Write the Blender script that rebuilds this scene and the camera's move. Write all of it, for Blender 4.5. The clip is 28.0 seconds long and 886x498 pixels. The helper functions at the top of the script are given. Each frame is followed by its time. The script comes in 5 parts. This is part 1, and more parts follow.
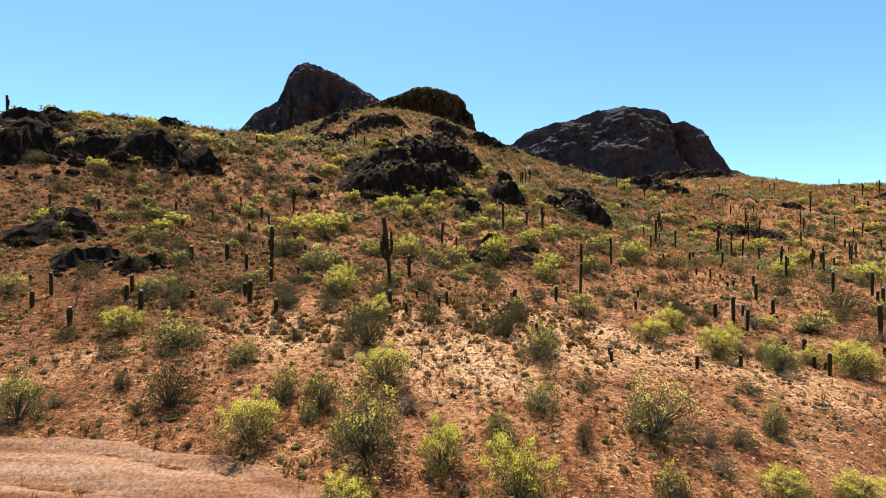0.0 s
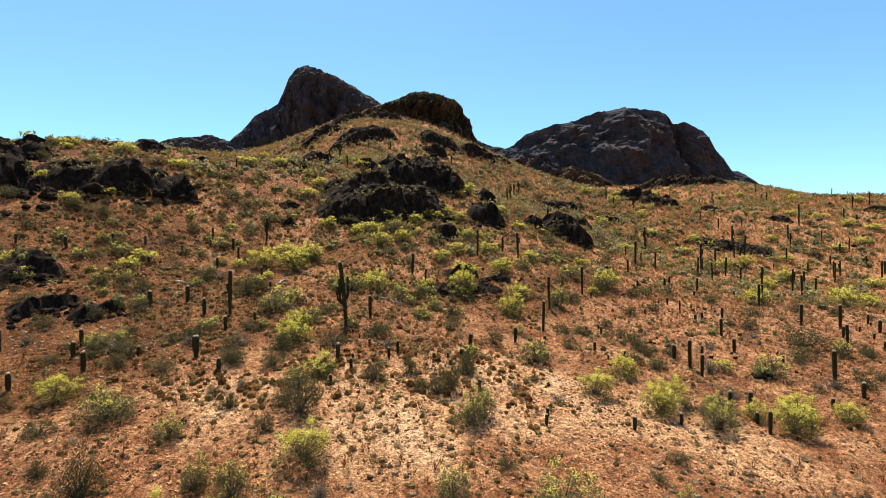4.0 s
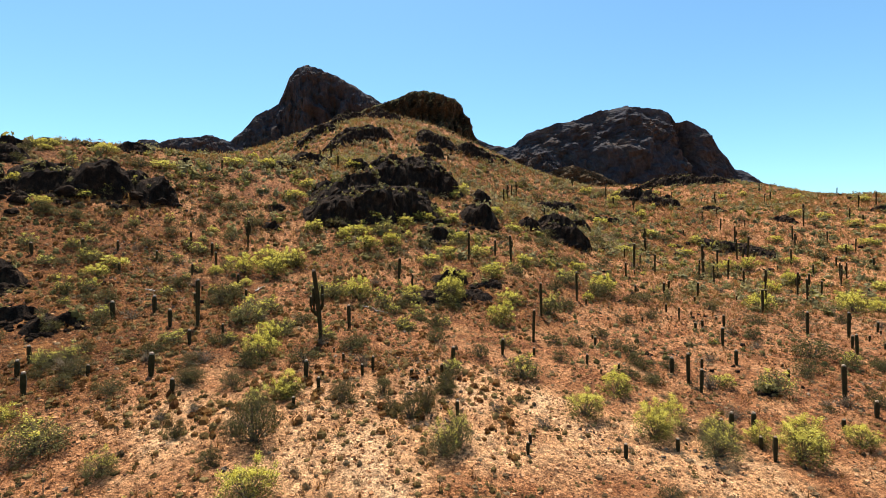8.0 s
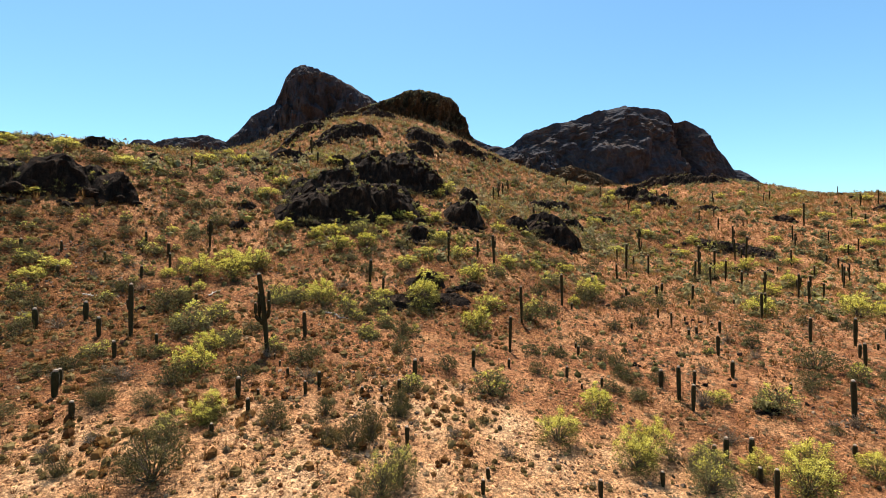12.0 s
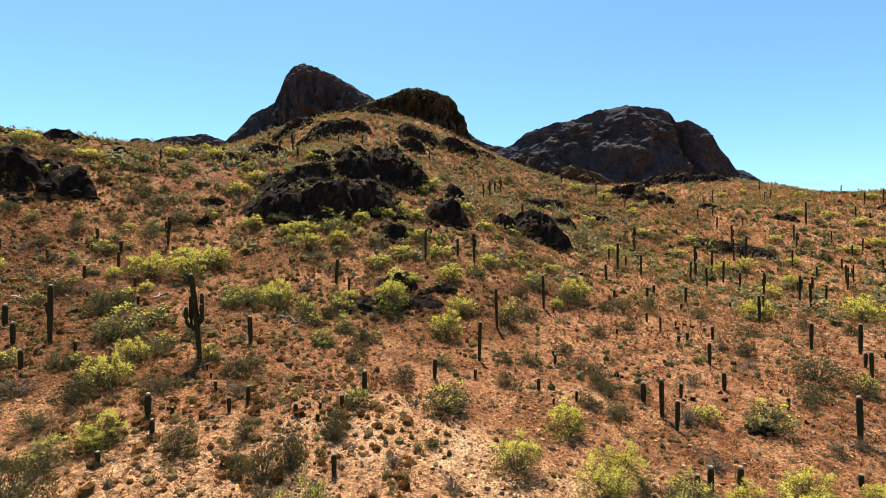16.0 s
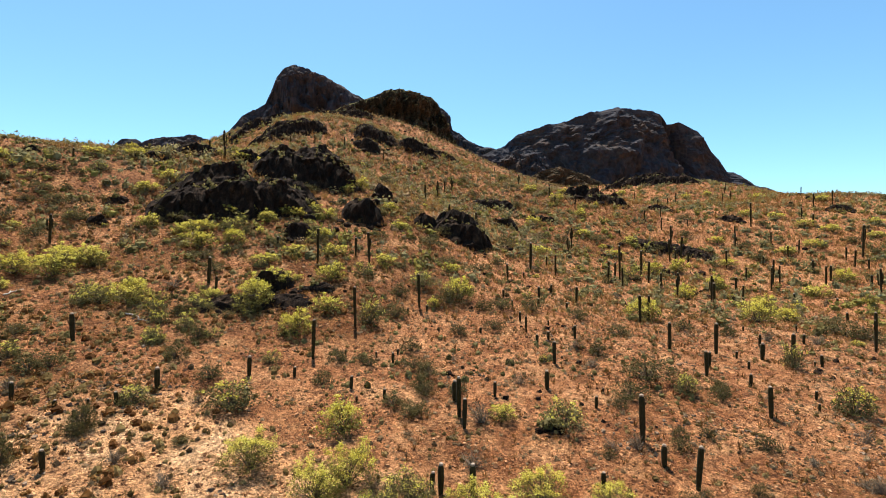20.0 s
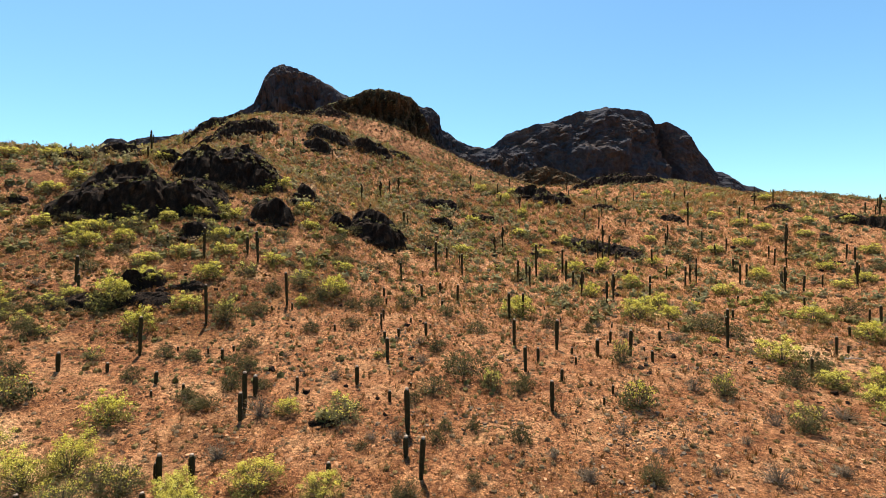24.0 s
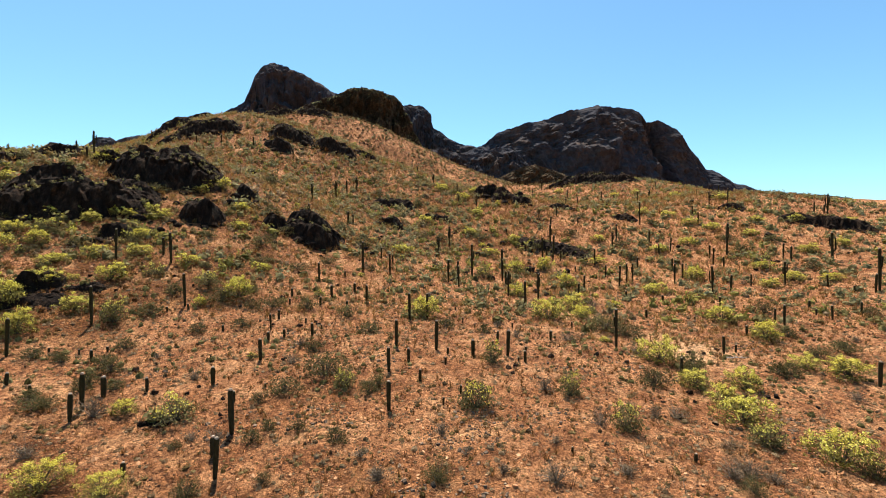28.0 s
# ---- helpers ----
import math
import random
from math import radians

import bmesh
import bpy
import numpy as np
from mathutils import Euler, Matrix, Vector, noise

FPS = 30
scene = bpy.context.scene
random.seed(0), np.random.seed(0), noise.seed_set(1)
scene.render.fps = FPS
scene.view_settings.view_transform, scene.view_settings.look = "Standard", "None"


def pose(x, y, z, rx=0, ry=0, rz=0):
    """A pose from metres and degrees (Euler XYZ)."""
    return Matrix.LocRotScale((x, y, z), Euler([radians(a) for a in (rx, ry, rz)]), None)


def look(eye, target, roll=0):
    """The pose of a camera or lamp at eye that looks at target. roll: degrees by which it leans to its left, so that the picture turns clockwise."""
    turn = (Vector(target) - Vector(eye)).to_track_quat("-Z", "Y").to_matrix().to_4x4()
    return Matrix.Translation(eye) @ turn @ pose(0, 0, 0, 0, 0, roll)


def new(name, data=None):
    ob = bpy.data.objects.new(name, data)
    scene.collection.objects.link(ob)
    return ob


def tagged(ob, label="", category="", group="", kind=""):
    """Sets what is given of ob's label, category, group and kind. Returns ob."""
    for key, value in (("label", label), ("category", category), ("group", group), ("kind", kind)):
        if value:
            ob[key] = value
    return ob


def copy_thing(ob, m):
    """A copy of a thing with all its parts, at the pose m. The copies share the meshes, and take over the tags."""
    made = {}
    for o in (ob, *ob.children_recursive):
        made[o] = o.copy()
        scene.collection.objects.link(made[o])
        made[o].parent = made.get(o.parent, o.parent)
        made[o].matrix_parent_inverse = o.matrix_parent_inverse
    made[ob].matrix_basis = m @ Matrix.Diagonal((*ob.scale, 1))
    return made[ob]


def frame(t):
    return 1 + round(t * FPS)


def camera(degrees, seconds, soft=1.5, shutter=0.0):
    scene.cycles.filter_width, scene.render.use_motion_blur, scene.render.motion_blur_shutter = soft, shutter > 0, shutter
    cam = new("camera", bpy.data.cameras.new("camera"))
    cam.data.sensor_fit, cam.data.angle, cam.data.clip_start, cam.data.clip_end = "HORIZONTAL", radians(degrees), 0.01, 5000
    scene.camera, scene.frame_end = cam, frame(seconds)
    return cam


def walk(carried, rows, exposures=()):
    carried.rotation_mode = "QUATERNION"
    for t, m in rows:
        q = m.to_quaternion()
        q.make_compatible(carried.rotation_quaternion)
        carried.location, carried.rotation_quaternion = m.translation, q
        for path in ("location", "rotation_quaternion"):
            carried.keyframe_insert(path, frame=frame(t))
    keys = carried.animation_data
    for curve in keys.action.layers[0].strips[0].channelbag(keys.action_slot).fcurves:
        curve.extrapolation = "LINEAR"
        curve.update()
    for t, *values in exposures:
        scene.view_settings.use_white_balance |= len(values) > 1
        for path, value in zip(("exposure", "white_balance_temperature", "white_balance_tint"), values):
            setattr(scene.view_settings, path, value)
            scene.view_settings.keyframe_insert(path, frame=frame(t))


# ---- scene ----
cam = camera(85.6, 28.0, soft=1.0)
METRES, EYE, TILT, LEAN, TURN = 50.0, 9.5, 0.0, 0.0, -0.4
ROWS = [
    (0.0, 0.0, 0.0, 0.0, -0.0, 0.09, -0.2),
    (0.5, 0.0097, -0.0012, 0.0086, 0.06, 0.11, -0.15),
    (1.0, 0.0191, -0.002, 0.0175, 0.11, 0.11, -0.14),
    (1.5, 0.0285, -0.0026, 0.0265, 0.17, 0.08, -0.13),
    (2.0, 0.0379, -0.003, 0.0335, 0.19, 0.07, -0.09),
    (2.5, 0.0469, -0.003, 0.0424, 0.26, 0.09, -0.06),
    (3.0, 0.0558, -0.0025, 0.053, 0.31, 0.1, -0.04),
    (3.5, 0.0642, -0.0028, 0.0624, 0.32, 0.08, -0.06),
    (5.5, 0.082, 0.004, 0.0746, 0.38, -0.01, 0.06),
    (6.0, 0.0848, 0.0108, 0.0765, 0.44, -0.0, 0.03),
    (6.5, 0.0881, 0.0189, 0.0779, 0.48, 0.0, 0.05),
    (7.0, 0.0918, 0.0271, 0.0786, 0.54, -0.01, 0.06),
    (7.5, 0.0961, 0.0357, 0.0792, 0.6, 0.0, 0.08),
    (8.0, 0.1013, 0.0443, 0.0797, 0.62, -0.01, 0.09),
    (8.5, 0.1071, 0.0536, 0.0802, 0.64, -0.01, 0.1),
    (9.0, 0.1134, 0.0631, 0.0805, 0.63, 0.0, 0.11),
    (9.5, 0.1196, 0.0726, 0.0806, 0.63, 0.04, 0.1),
    (10.0, 0.1257, 0.0817, 0.0805, 0.61, 0.03, 0.09),
    (10.5, 0.1316, 0.0906, 0.0803, 0.6, 0.03, 0.08),
    (11.0, 0.1373, 0.0996, 0.0799, 0.57, 0.05, 0.11),
    (11.5, 0.1431, 0.1087, 0.0798, 0.57, 0.07, 0.1),
    (12.0, 0.1492, 0.1178, 0.0796, 0.54, 0.07, 0.11),
    (12.5, 0.1553, 0.1268, 0.0794, 0.53, 0.07, 0.09),
    (13.0, 0.1616, 0.1357, 0.0789, 0.51, 0.04, 0.1),
    (13.5, 0.1678, 0.1448, 0.0782, 0.49, 0.05, 0.12),
    (15.5, 0.1913, 0.179, 0.0771, 0.55, 0.04, 0.09),
    (16.0, 0.2029, 0.1849, 0.0772, 0.77, 0.06, 0.0),
    (16.5, 0.2203, 0.1894, 0.0771, 0.83, 0.11, -0.03),
    (17.0, 0.2424, 0.1927, 0.0767, 0.83, 0.16, -0.08),
    (17.5, 0.2687, 0.195, 0.0761, 0.84, 0.18, -0.1),
    (18.0, 0.2981, 0.196, 0.0753, 0.79, 0.23, -0.1),
    (18.5, 0.3299, 0.1953, 0.0744, 0.78, 0.23, -0.14),
    (19.0, 0.3632, 0.1935, 0.0734, 0.76, 0.24, -0.18),
    (19.5, 0.3972, 0.1918, 0.0726, 0.71, 0.27, -0.15),
    (20.0, 0.4313, 0.1901, 0.0722, 0.67, 0.26, -0.16),
    (20.5, 0.4644, 0.1878, 0.0717, 0.62, 0.27, -0.14),
    (21.0, 0.4966, 0.1855, 0.0714, 0.58, 0.24, -0.11),
    (21.5, 0.528, 0.1836, 0.0711, 0.53, 0.22, -0.14),
    (23.5, 0.6479, 0.1791, 0.0706, 0.45, 0.23, -0.09),
    (24.0, 0.6764, 0.1778, 0.0708, 0.41, 0.21, -0.08),
    (24.5, 0.7041, 0.1761, 0.0712, 0.38, 0.18, -0.09),
    (25.0, 0.7312, 0.1748, 0.0719, 0.34, 0.15, -0.07),
    (25.5, 0.7573, 0.1741, 0.0726, 0.3, 0.13, -0.03),
    (26.0, 0.782, 0.173, 0.0731, 0.27, 0.1, -0.01),
    (26.5, 0.8053, 0.1719, 0.0735, 0.25, 0.04, -0.02),
    (27.0, 0.8276, 0.1711, 0.0741, 0.23, 0.03, -0.01),
    (27.5, 0.8489, 0.1707, 0.0749, 0.22, 0.04, 0.0),
    (28.0, 0.8685, 0.1706, 0.0758, 0.2, 0.01, -0.0),
]
walk(cam, [(t, pose(0, 0, EYE, TILT, LEAN, TURN) @ pose(METRES * x, METRES * y, METRES * z, 90 + pitch, roll, yaw)) for t, x, y, z, yaw, pitch, roll in ROWS])

# ---- light ----
SUN_UP, SUN_TURN = 65.0, 14.0   # height over the horizon; turn from straight ahead to the left
world = bpy.data.worlds.new("sky")
scene.world = world
world.use_nodes = True
wn = world.node_tree.nodes
sky = wn.new("ShaderNodeTexSky")
sky.sky_type, sky.sun_disc = "NISHITA", False
sky.sun_elevation, sky.sun_rotation = radians(SUN_UP), radians(-SUN_TURN)
sky.altitude, sky.air_density, sky.dust_density, sky.ozone_density = 600, 1.0, 0.6, 1.6
wn["Background"].inputs["Strength"].default_value = 0.09
clear = wn.new("ShaderNodeMix")
clear.data_type, clear.blend_type = "RGBA", "MULTIPLY"
clear.inputs[0].default_value = 1.0
clear.inputs[7].default_value = (0.63, 0.89, 0.92, 1)     # deep clear desert blue
world.node_tree.links.new(sky.outputs[0], clear.inputs[6])
world.node_tree.links.new(clear.outputs[2], wn["Background"].inputs["Color"])
sun = new("sun", bpy.data.lights.new("sun", "SUN"))
sun.data.energy, sun.data.angle, sun.data.color = 5.0, radians(0.53), (1.0, 0.93, 0.82)
su, st = radians(SUN_UP), radians(SUN_TURN)
sun.matrix_world = look(Vector((-math.sin(st) * math.cos(su), math.cos(st) * math.cos(su), math.sin(su))) * 300, (0, 0, 0))
scene.view_settings.exposure = 1.25


# ---- materials ----
def shader(name, rough=0.9, spec=0.2):
    m = bpy.data.materials.new(name)
    m.use_nodes = True
    b = m.node_tree.nodes["Principled BSDF"]
    b.inputs["Roughness"].default_value = rough
    b.inputs["Specular IOR Level"].default_value = spec
    return m, m.node_tree.nodes, m.node_tree.links, b


def noise_of(n, l, scale, detail=5.0, rough=0.6, stretch=(1, 1, 1), where="Object"):
    co = n.new("ShaderNodeTexCoord")
    mp = n.new("ShaderNodeMapping")
    mp.inputs["Scale"].default_value = stretch
    l.new(co.outputs[where], mp.inputs["Vector"])
    t = n.new("ShaderNodeTexNoise")
    t.inputs["Scale"].default_value, t.inputs["Detail"].default_value, t.inputs["Roughness"].default_value = scale, detail, rough
    l.new(mp.outputs[0], t.inputs["Vector"])
    return t.outputs["Fac"]


def ramp(n, l, fac, *stops):
    r = n.new("ShaderNodeValToRGB")
    e = r.color_ramp.elements
    while len(e) < len(stops):
        e.new(0.5)
    for k, (p, c) in zip(e, stops):
        k.position, k.color = p, (*c, 1)
    l.new(fac, r.inputs[0])
    return r.outputs[0]


def blend(n, l, fac, a, b, mode="MIX"):
    x = n.new("ShaderNodeMix")
    x.data_type, x.blend_type = "RGBA", mode
    for s, v in ((0, fac), (6, a), (7, b)):
        if isinstance(v, (int, float)):
            x.inputs[s].default_value = v
        elif isinstance(v, tuple):
            x.inputs[s].default_value = (*v, 1)
        else:
            l.new(v, x.inputs[s])
    return x.outputs[2]


def relief(n, l, b, height, strength, distance):
    k = n.new("ShaderNodeBump")
    k.inputs["Strength"].default_value, k.inputs["Distance"].default_value = strength, distance
    l.new(height, k.inputs["Height"])
    l.new(k.outputs[0], b.inputs["Normal"])


def add(n, l, a, b, k=1.0):
    x = n.new("ShaderNodeMath")
    x.operation = "MULTIPLY_ADD"
    l.new(b, x.inputs[0])
    x.inputs[1].default_value = k
    l.new(a, x.inputs[2])
    return x.outputs[0]


def cells(n, l, scale, warp):
    """Stones packed side by side: a random shade for each and the distance to its edge."""
    co = n.new("ShaderNodeTexCoord")
    w = n.new("ShaderNodeTexNoise")
    w.inputs["Scale"].default_value, w.inputs["Detail"].default_value = scale * 0.8, 3
    x = n.new("ShaderNodeMix")
    x.data_type, x.blend_type = "RGBA", "LINEAR_LIGHT"
    x.inputs[0].default_value = warp
    l.new(co.outputs["Object"], w.inputs["Vector"])
    l.new(co.outputs["Object"], x.inputs[6])
    l.new(w.outputs["Color"], x.inputs[7])
    out = []
    for feature in ("F1", "DISTANCE_TO_EDGE"):
        v = n.new("ShaderNodeTexVoronoi")
        v.feature = feature
        v.inputs["Scale"].default_value = scale
        l.new(x.outputs[2], v.inputs["Vector"])
        out.append(v)
    s = n.new("ShaderNodeSeparateColor")
    l.new(out[0].outputs["Color"], s.inputs[0])
    return s.outputs[0], out[1].outputs["Distance"]


def ground_material():
    m, n, l, b = shader("desert_soil", 0.95, 0.12)
    mid = noise_of(n, l, 0.4, 7, 0.68)
    fine = noise_of(n, l, 5.0, 7, 0.8)
    soil = ramp(n, l, mid, (0.28, (0.165, 0.062, 0.022)), (0.42, (0.335, 0.139, 0.055)), (0.51, (0.46, 0.210, 0.091)), (0.66, (0.60, 0.325, 0.152)))
    rust = ramp(n, l, mid, (0.3, (0.11, 0.038, 0.012)), (0.52, (0.225, 0.090, 0.028)), (0.68, (0.38, 0.180, 0.062)))
    pale = ramp(n, l, mid, (0.3, (0.52, 0.252, 0.112)), (0.48, (0.70, 0.388, 0.186)), (0.64, (0.82, 0.52, 0.285)))
    masks = []
    for which, lo, hi in (("rusty", 0.35, 0.75), ("bare", 0.40, 0.72)):
        a = n.new("ShaderNodeAttribute")
        a.attribute_name = which
        masks.append(ramp(n, l, add(n, l, a.outputs["Fac"], noise_of(n, l, 0.7, 6, 0.7), 0.5), (lo + 0.25, (0, 0, 0)), (hi + 0.25, (1, 1, 1))))
    c = blend(n, l, masks[1], blend(n, l, masks[0], soil, rust), pale)
    c = blend(n, l, 0.9, c, ramp(n, l, fine, (0.36, (0.36, 0.33, 0.31)), (0.48, (0.97, 0.97, 0.97)), (0.62, (1.32, 1.31, 1.30))), "MULTIPLY")
    clod = noise_of(n, l, 2.6, 9, 0.78)
    c = blend(n, l, 1.0, c, ramp(n, l, clod, (0.38, (0.42, 0.37, 0.34)), (0.47, (1.0, 0.98, 0.97)), (0.58, (1.36, 1.34, 1.32))), "MULTIPLY")
    big, big_edge = cells(n, l, 5.0, 0.22)
    small, small_edge = cells(n, l, 13.0, 0.10)
    stony = ramp(n, l, noise_of(n, l, 0.16, 4, 0.6), (0.38, (0.6, 0.6, 0.6)), (0.54, (1, 1, 1)))
    shade = blend(n, l, 0.5, ramp(n, l, big, (0.0, (0.38, 0.34, 0.32)), (0.4, (0.95, 0.93, 0.92)), (1.0, (1.55, 1.52, 1.48))),
                  ramp(n, l, small, (0.0, (0.45, 0.41, 0.39)), (0.5, (1, 1, 1)), (1.0, (1.55, 1.52, 1.48))))
    crack = blend(n, l, 1.0, ramp(n, l, big_edge, (0.0, (0.62, 0.58, 0.55)), (0.10, (1, 1, 1))), ramp(n, l, small_edge, (0.0, (0.6, 0.56, 0.54)), (0.16, (1, 1, 1))), "MULTIPLY")
    c = blend(n, l, stony, c, blend(n, l, 1.0, c, blend(n, l, 1.0, shade, crack, "MULTIPLY"), "MULTIPLY"))
    l.new(c, b.inputs["Base Color"])
    lump = ramp(n, l, big_edge, (0.0, (0, 0, 0)), (0.3, (1, 1, 1)))
    relief(n, l, b, add(n, l, add(n, l, add(n, l, add(n, l, mid, fine, 0.6), lump, 0.3), big, 0.3), clod, 1.3), 1.0, 0.38)
    return m


def road_material():
    m, n, l, b = shader("packed_dirt", 1.0, 0.05)
    mid = noise_of(n, l, 0.9, 6, 0.6, (0.16, 2.4, 1))
    fine = noise_of(n, l, 9.0, 6, 0.75)
    c = ramp(n, l, mid, (0.3, (0.13, 0.054, 0.024)), (0.44, (0.19, 0.094, 0.050)), (0.56, (0.235, 0.134, 0.083)), (0.75, (0.30, 0.19, 0.126)))
    c = blend(n, l, 0.9, c, ramp(n, l, fine, (0.33, (0.6, 0.57, 0.55)), (0.5, (0.9, 0.9, 0.9)), (0.68, (1.15, 1.13, 1.1))), "MULTIPLY")
    grit, edge = cells(n, l, 16.0, 0.04)
    c = blend(n, l, 0.8, c, ramp(n, l, grit, (0.0, (0.55, 0.52, 0.5)), (0.5, (1, 1, 1)), (1.0, (1.4, 1.38, 1.35))), "MULTIPLY")
    l.new(c, b.inputs["Base Color"])
    relief(n, l, b, add(n, l, mid, fine, 0.5), 0.9, 0.08)
    return m


def rock_material(name, dark, mid, light, scale, bump, scrub=None, where="Object", grain=0.85, upright=0.55, cover=1.22):
    m, n, l, b = shader(name, 1.0, 0.05)
    big = noise_of(n, l, scale, 8, 0.65, (1, 1, upright), where)
    fine = noise_of(n, l, scale * 6, 8, 0.7, (1, 1, 1), where)
    c = ramp(n, l, big, (0.30, dark), (0.52, mid), (0.72, light))
    c = blend(n, l, grain, c, ramp(n, l, fine, (0.34, (0.35, 0.35, 0.36)), (0.5, (0.95, 0.95, 0.95)), (0.66, (1.5, 1.42, 1.34))), "MULTIPLY")
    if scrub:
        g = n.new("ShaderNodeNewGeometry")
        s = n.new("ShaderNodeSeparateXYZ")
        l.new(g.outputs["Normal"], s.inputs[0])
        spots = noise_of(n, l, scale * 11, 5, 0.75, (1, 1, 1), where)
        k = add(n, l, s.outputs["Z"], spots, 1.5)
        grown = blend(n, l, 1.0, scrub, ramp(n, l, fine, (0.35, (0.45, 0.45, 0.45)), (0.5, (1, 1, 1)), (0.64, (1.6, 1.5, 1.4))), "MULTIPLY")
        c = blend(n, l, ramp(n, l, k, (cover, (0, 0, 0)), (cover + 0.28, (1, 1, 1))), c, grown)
    l.new(c, b.inputs["Base Color"])
    relief(n, l, b, add(n, l, big, fine, 0.6), 1.0, bump)
    return m


def stone_material(name, *stops):
    m, n, l, b = shader(name, 1.0, 0.04)
    g = n.new("ShaderNodeNewGeometry")
    o = n.new("ShaderNodeObjectInfo")
    k = add(n, l, g.outputs["Random Per Island"], o.outputs["Random"], 0.35)
    c = ramp(n, l, k, *stops)
    fine = noise_of(n, l, 9.0, 5, 0.7)
    l.new(blend(n, l, 0.7, c, ramp(n, l, fine, (0.3, (0.6, 0.6, 0.6)), (0.6, (1.1, 1.1, 1.1))), "MULTIPLY"), b.inputs["Base Color"])
    relief(n, l, b, fine, 0.6, 0.03)
    return m


def leaf_material(name, *colours, glow=0.36):
    m, n, l, b = shader(name, 0.8, 0.1)
    g = n.new("ShaderNodeNewGeometry")
    o = n.new("ShaderNodeObjectInfo")
    k = add(n, l, g.outputs["Random Per Island"], o.outputs["Random"], 0.3)
    c = ramp(n, l, k, *[(i / (len(colours) - 1) * 1.1, q) for i, q in enumerate(colours)])
    l.new(c, b.inputs["Base Color"])
    t = n.new("ShaderNodeBsdfTranslucent")
    l.new(c, t.inputs["Color"])
    x = n.new("ShaderNodeMixShader")
    x.inputs[0].default_value = glow
    l.new(b.outputs[0], x.inputs[1])
    l.new(t.outputs[0], x.inputs[2])
    l.new(x.outputs[0], n["Material Output"].inputs["Surface"])
    return m


def bark_material(name, a, c2):
    m, n, l, b = shader(name, 1.0, 0.04)
    f = noise_of(n, l, 16.0, 5, 0.7, (1, 1, 0.3))
    l.new(ramp(n, l, f, (0.3, a), (0.7, c2)), b.inputs["Base Color"])
    relief(n, l, b, f, 0.6, 0.01)
    return m


def cactus_material():
    m, n, l, b = shader("saguaro_skin", 1.0, 0.02)
    f = noise_of(n, l, 6.0, 6, 0.65, (1, 1, 0.6))
    o = n.new("ShaderNodeObjectInfo")
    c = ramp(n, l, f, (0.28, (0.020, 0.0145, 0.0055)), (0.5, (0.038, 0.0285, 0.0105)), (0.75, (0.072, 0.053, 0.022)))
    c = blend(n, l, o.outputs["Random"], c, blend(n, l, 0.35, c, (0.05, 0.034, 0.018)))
    l.new(c, b.inputs["Base Color"])
    b.inputs["Sheen Weight"].default_value, b.inputs["Sheen Roughness"].default_value = 0.02, 0.5
    relief(n, l, b, f, 0.5, 0.02)
    return m


SOIL, ROAD = ground_material(), road_material()
STONE = stone_material("loose_stone", (0.0, (0.07, 0.04, 0.026)), (0.3, (0.25, 0.112, 0.050)), (0.75, (0.36, 0.176, 0.084)), (1.1, (0.46, 0.245, 0.125)))
GREY_STONE = stone_material("grey_brown_stone", (0.0, (0.030, 0.023, 0.018)), (0.4, (0.075, 0.055, 0.040)), (0.8, (0.14, 0.10, 0.07)), (1.1, (0.24, 0.165, 0.11)))
BASALT = rock_material("dark_basalt", (0.011, 0.008, 0.0065), (0.030, 0.020, 0.0145), (0.10, 0.060, 0.036), 1.3, 0.6, (0.115, 0.062, 0.028))
# dark and mid tones lifted towards blue: distance haze painted into the rock colour
HAZY_CLIFF = rock_material("hazy_mountain_rock", (0.037, 0.038, 0.049), (0.046, 0.043, 0.047), (0.080, 0.054, 0.038), 0.030, 3.0, (0.032, 0.027, 0.014), grain=0.6, upright=1.0, cover=1.03)
NUB = rock_material("hilltop_rock", (0.031, 0.027, 0.022), (0.066, 0.055, 0.041), (0.135, 0.096, 0.060), 0.14, 1.5, (0.112, 0.097, 0.040), cover=0.95)
APRON = rock_material("scrubby_talus", (0.030, 0.023, 0.014), (0.075, 0.052, 0.030), (0.15, 0.094, 0.052), 0.14, 1.5, (0.085, 0.064, 0.030))
SKIN = cactus_material()
CROWN = bark_material("spine_felt", (0.22, 0.155, 0.105), (0.42, 0.33, 0.25))
TWIG = bark_material("shrub_twig", (0.055, 0.041, 0.029), (0.135, 0.105, 0.076))
GREY_TWIG = bark_material("dry_twig", (0.11, 0.08, 0.055), (0.25, 0.19, 0.135))
BLEACHED = bark_material("bleached_wood", (0.35, 0.29, 0.23), (0.66, 0.60, 0.52))
LEAF_LIME = leaf_material("lime_leaf", (0.052, 0.046, 0.010), (0.150, 0.128, 0.028), (0.285, 0.240, 0.062))
LEAF_SAGE = leaf_material("sage_leaf", (0.036, 0.033, 0.012), (0.098, 0.086, 0.031), (0.205, 0.174, 0.070))
LEAF_OLIVE = leaf_material("olive_leaf", (0.024, 0.0215, 0.008), (0.066, 0.056, 0.019), (0.140, 0.114, 0.042), glow=0.30)
LEAF_BROWN = leaf_material("brown_olive_leaf", (0.078, 0.048, 0.015), (0.165, 0.108, 0.037), (0.285, 0.200, 0.080), glow=0.42)
LEAF_MOSS = leaf_material("moss_green_leaf", (0.068, 0.057, 0.018), (0.152, 0.127, 0.043), (0.265, 0.220, 0.088), glow=0.40)
LEAF_PALE = leaf_material("pale_sage_leaf", (0.080, 0.068, 0.028), (0.165, 0.142, 0.062), (0.290, 0.250, 0.118), glow=0.40)
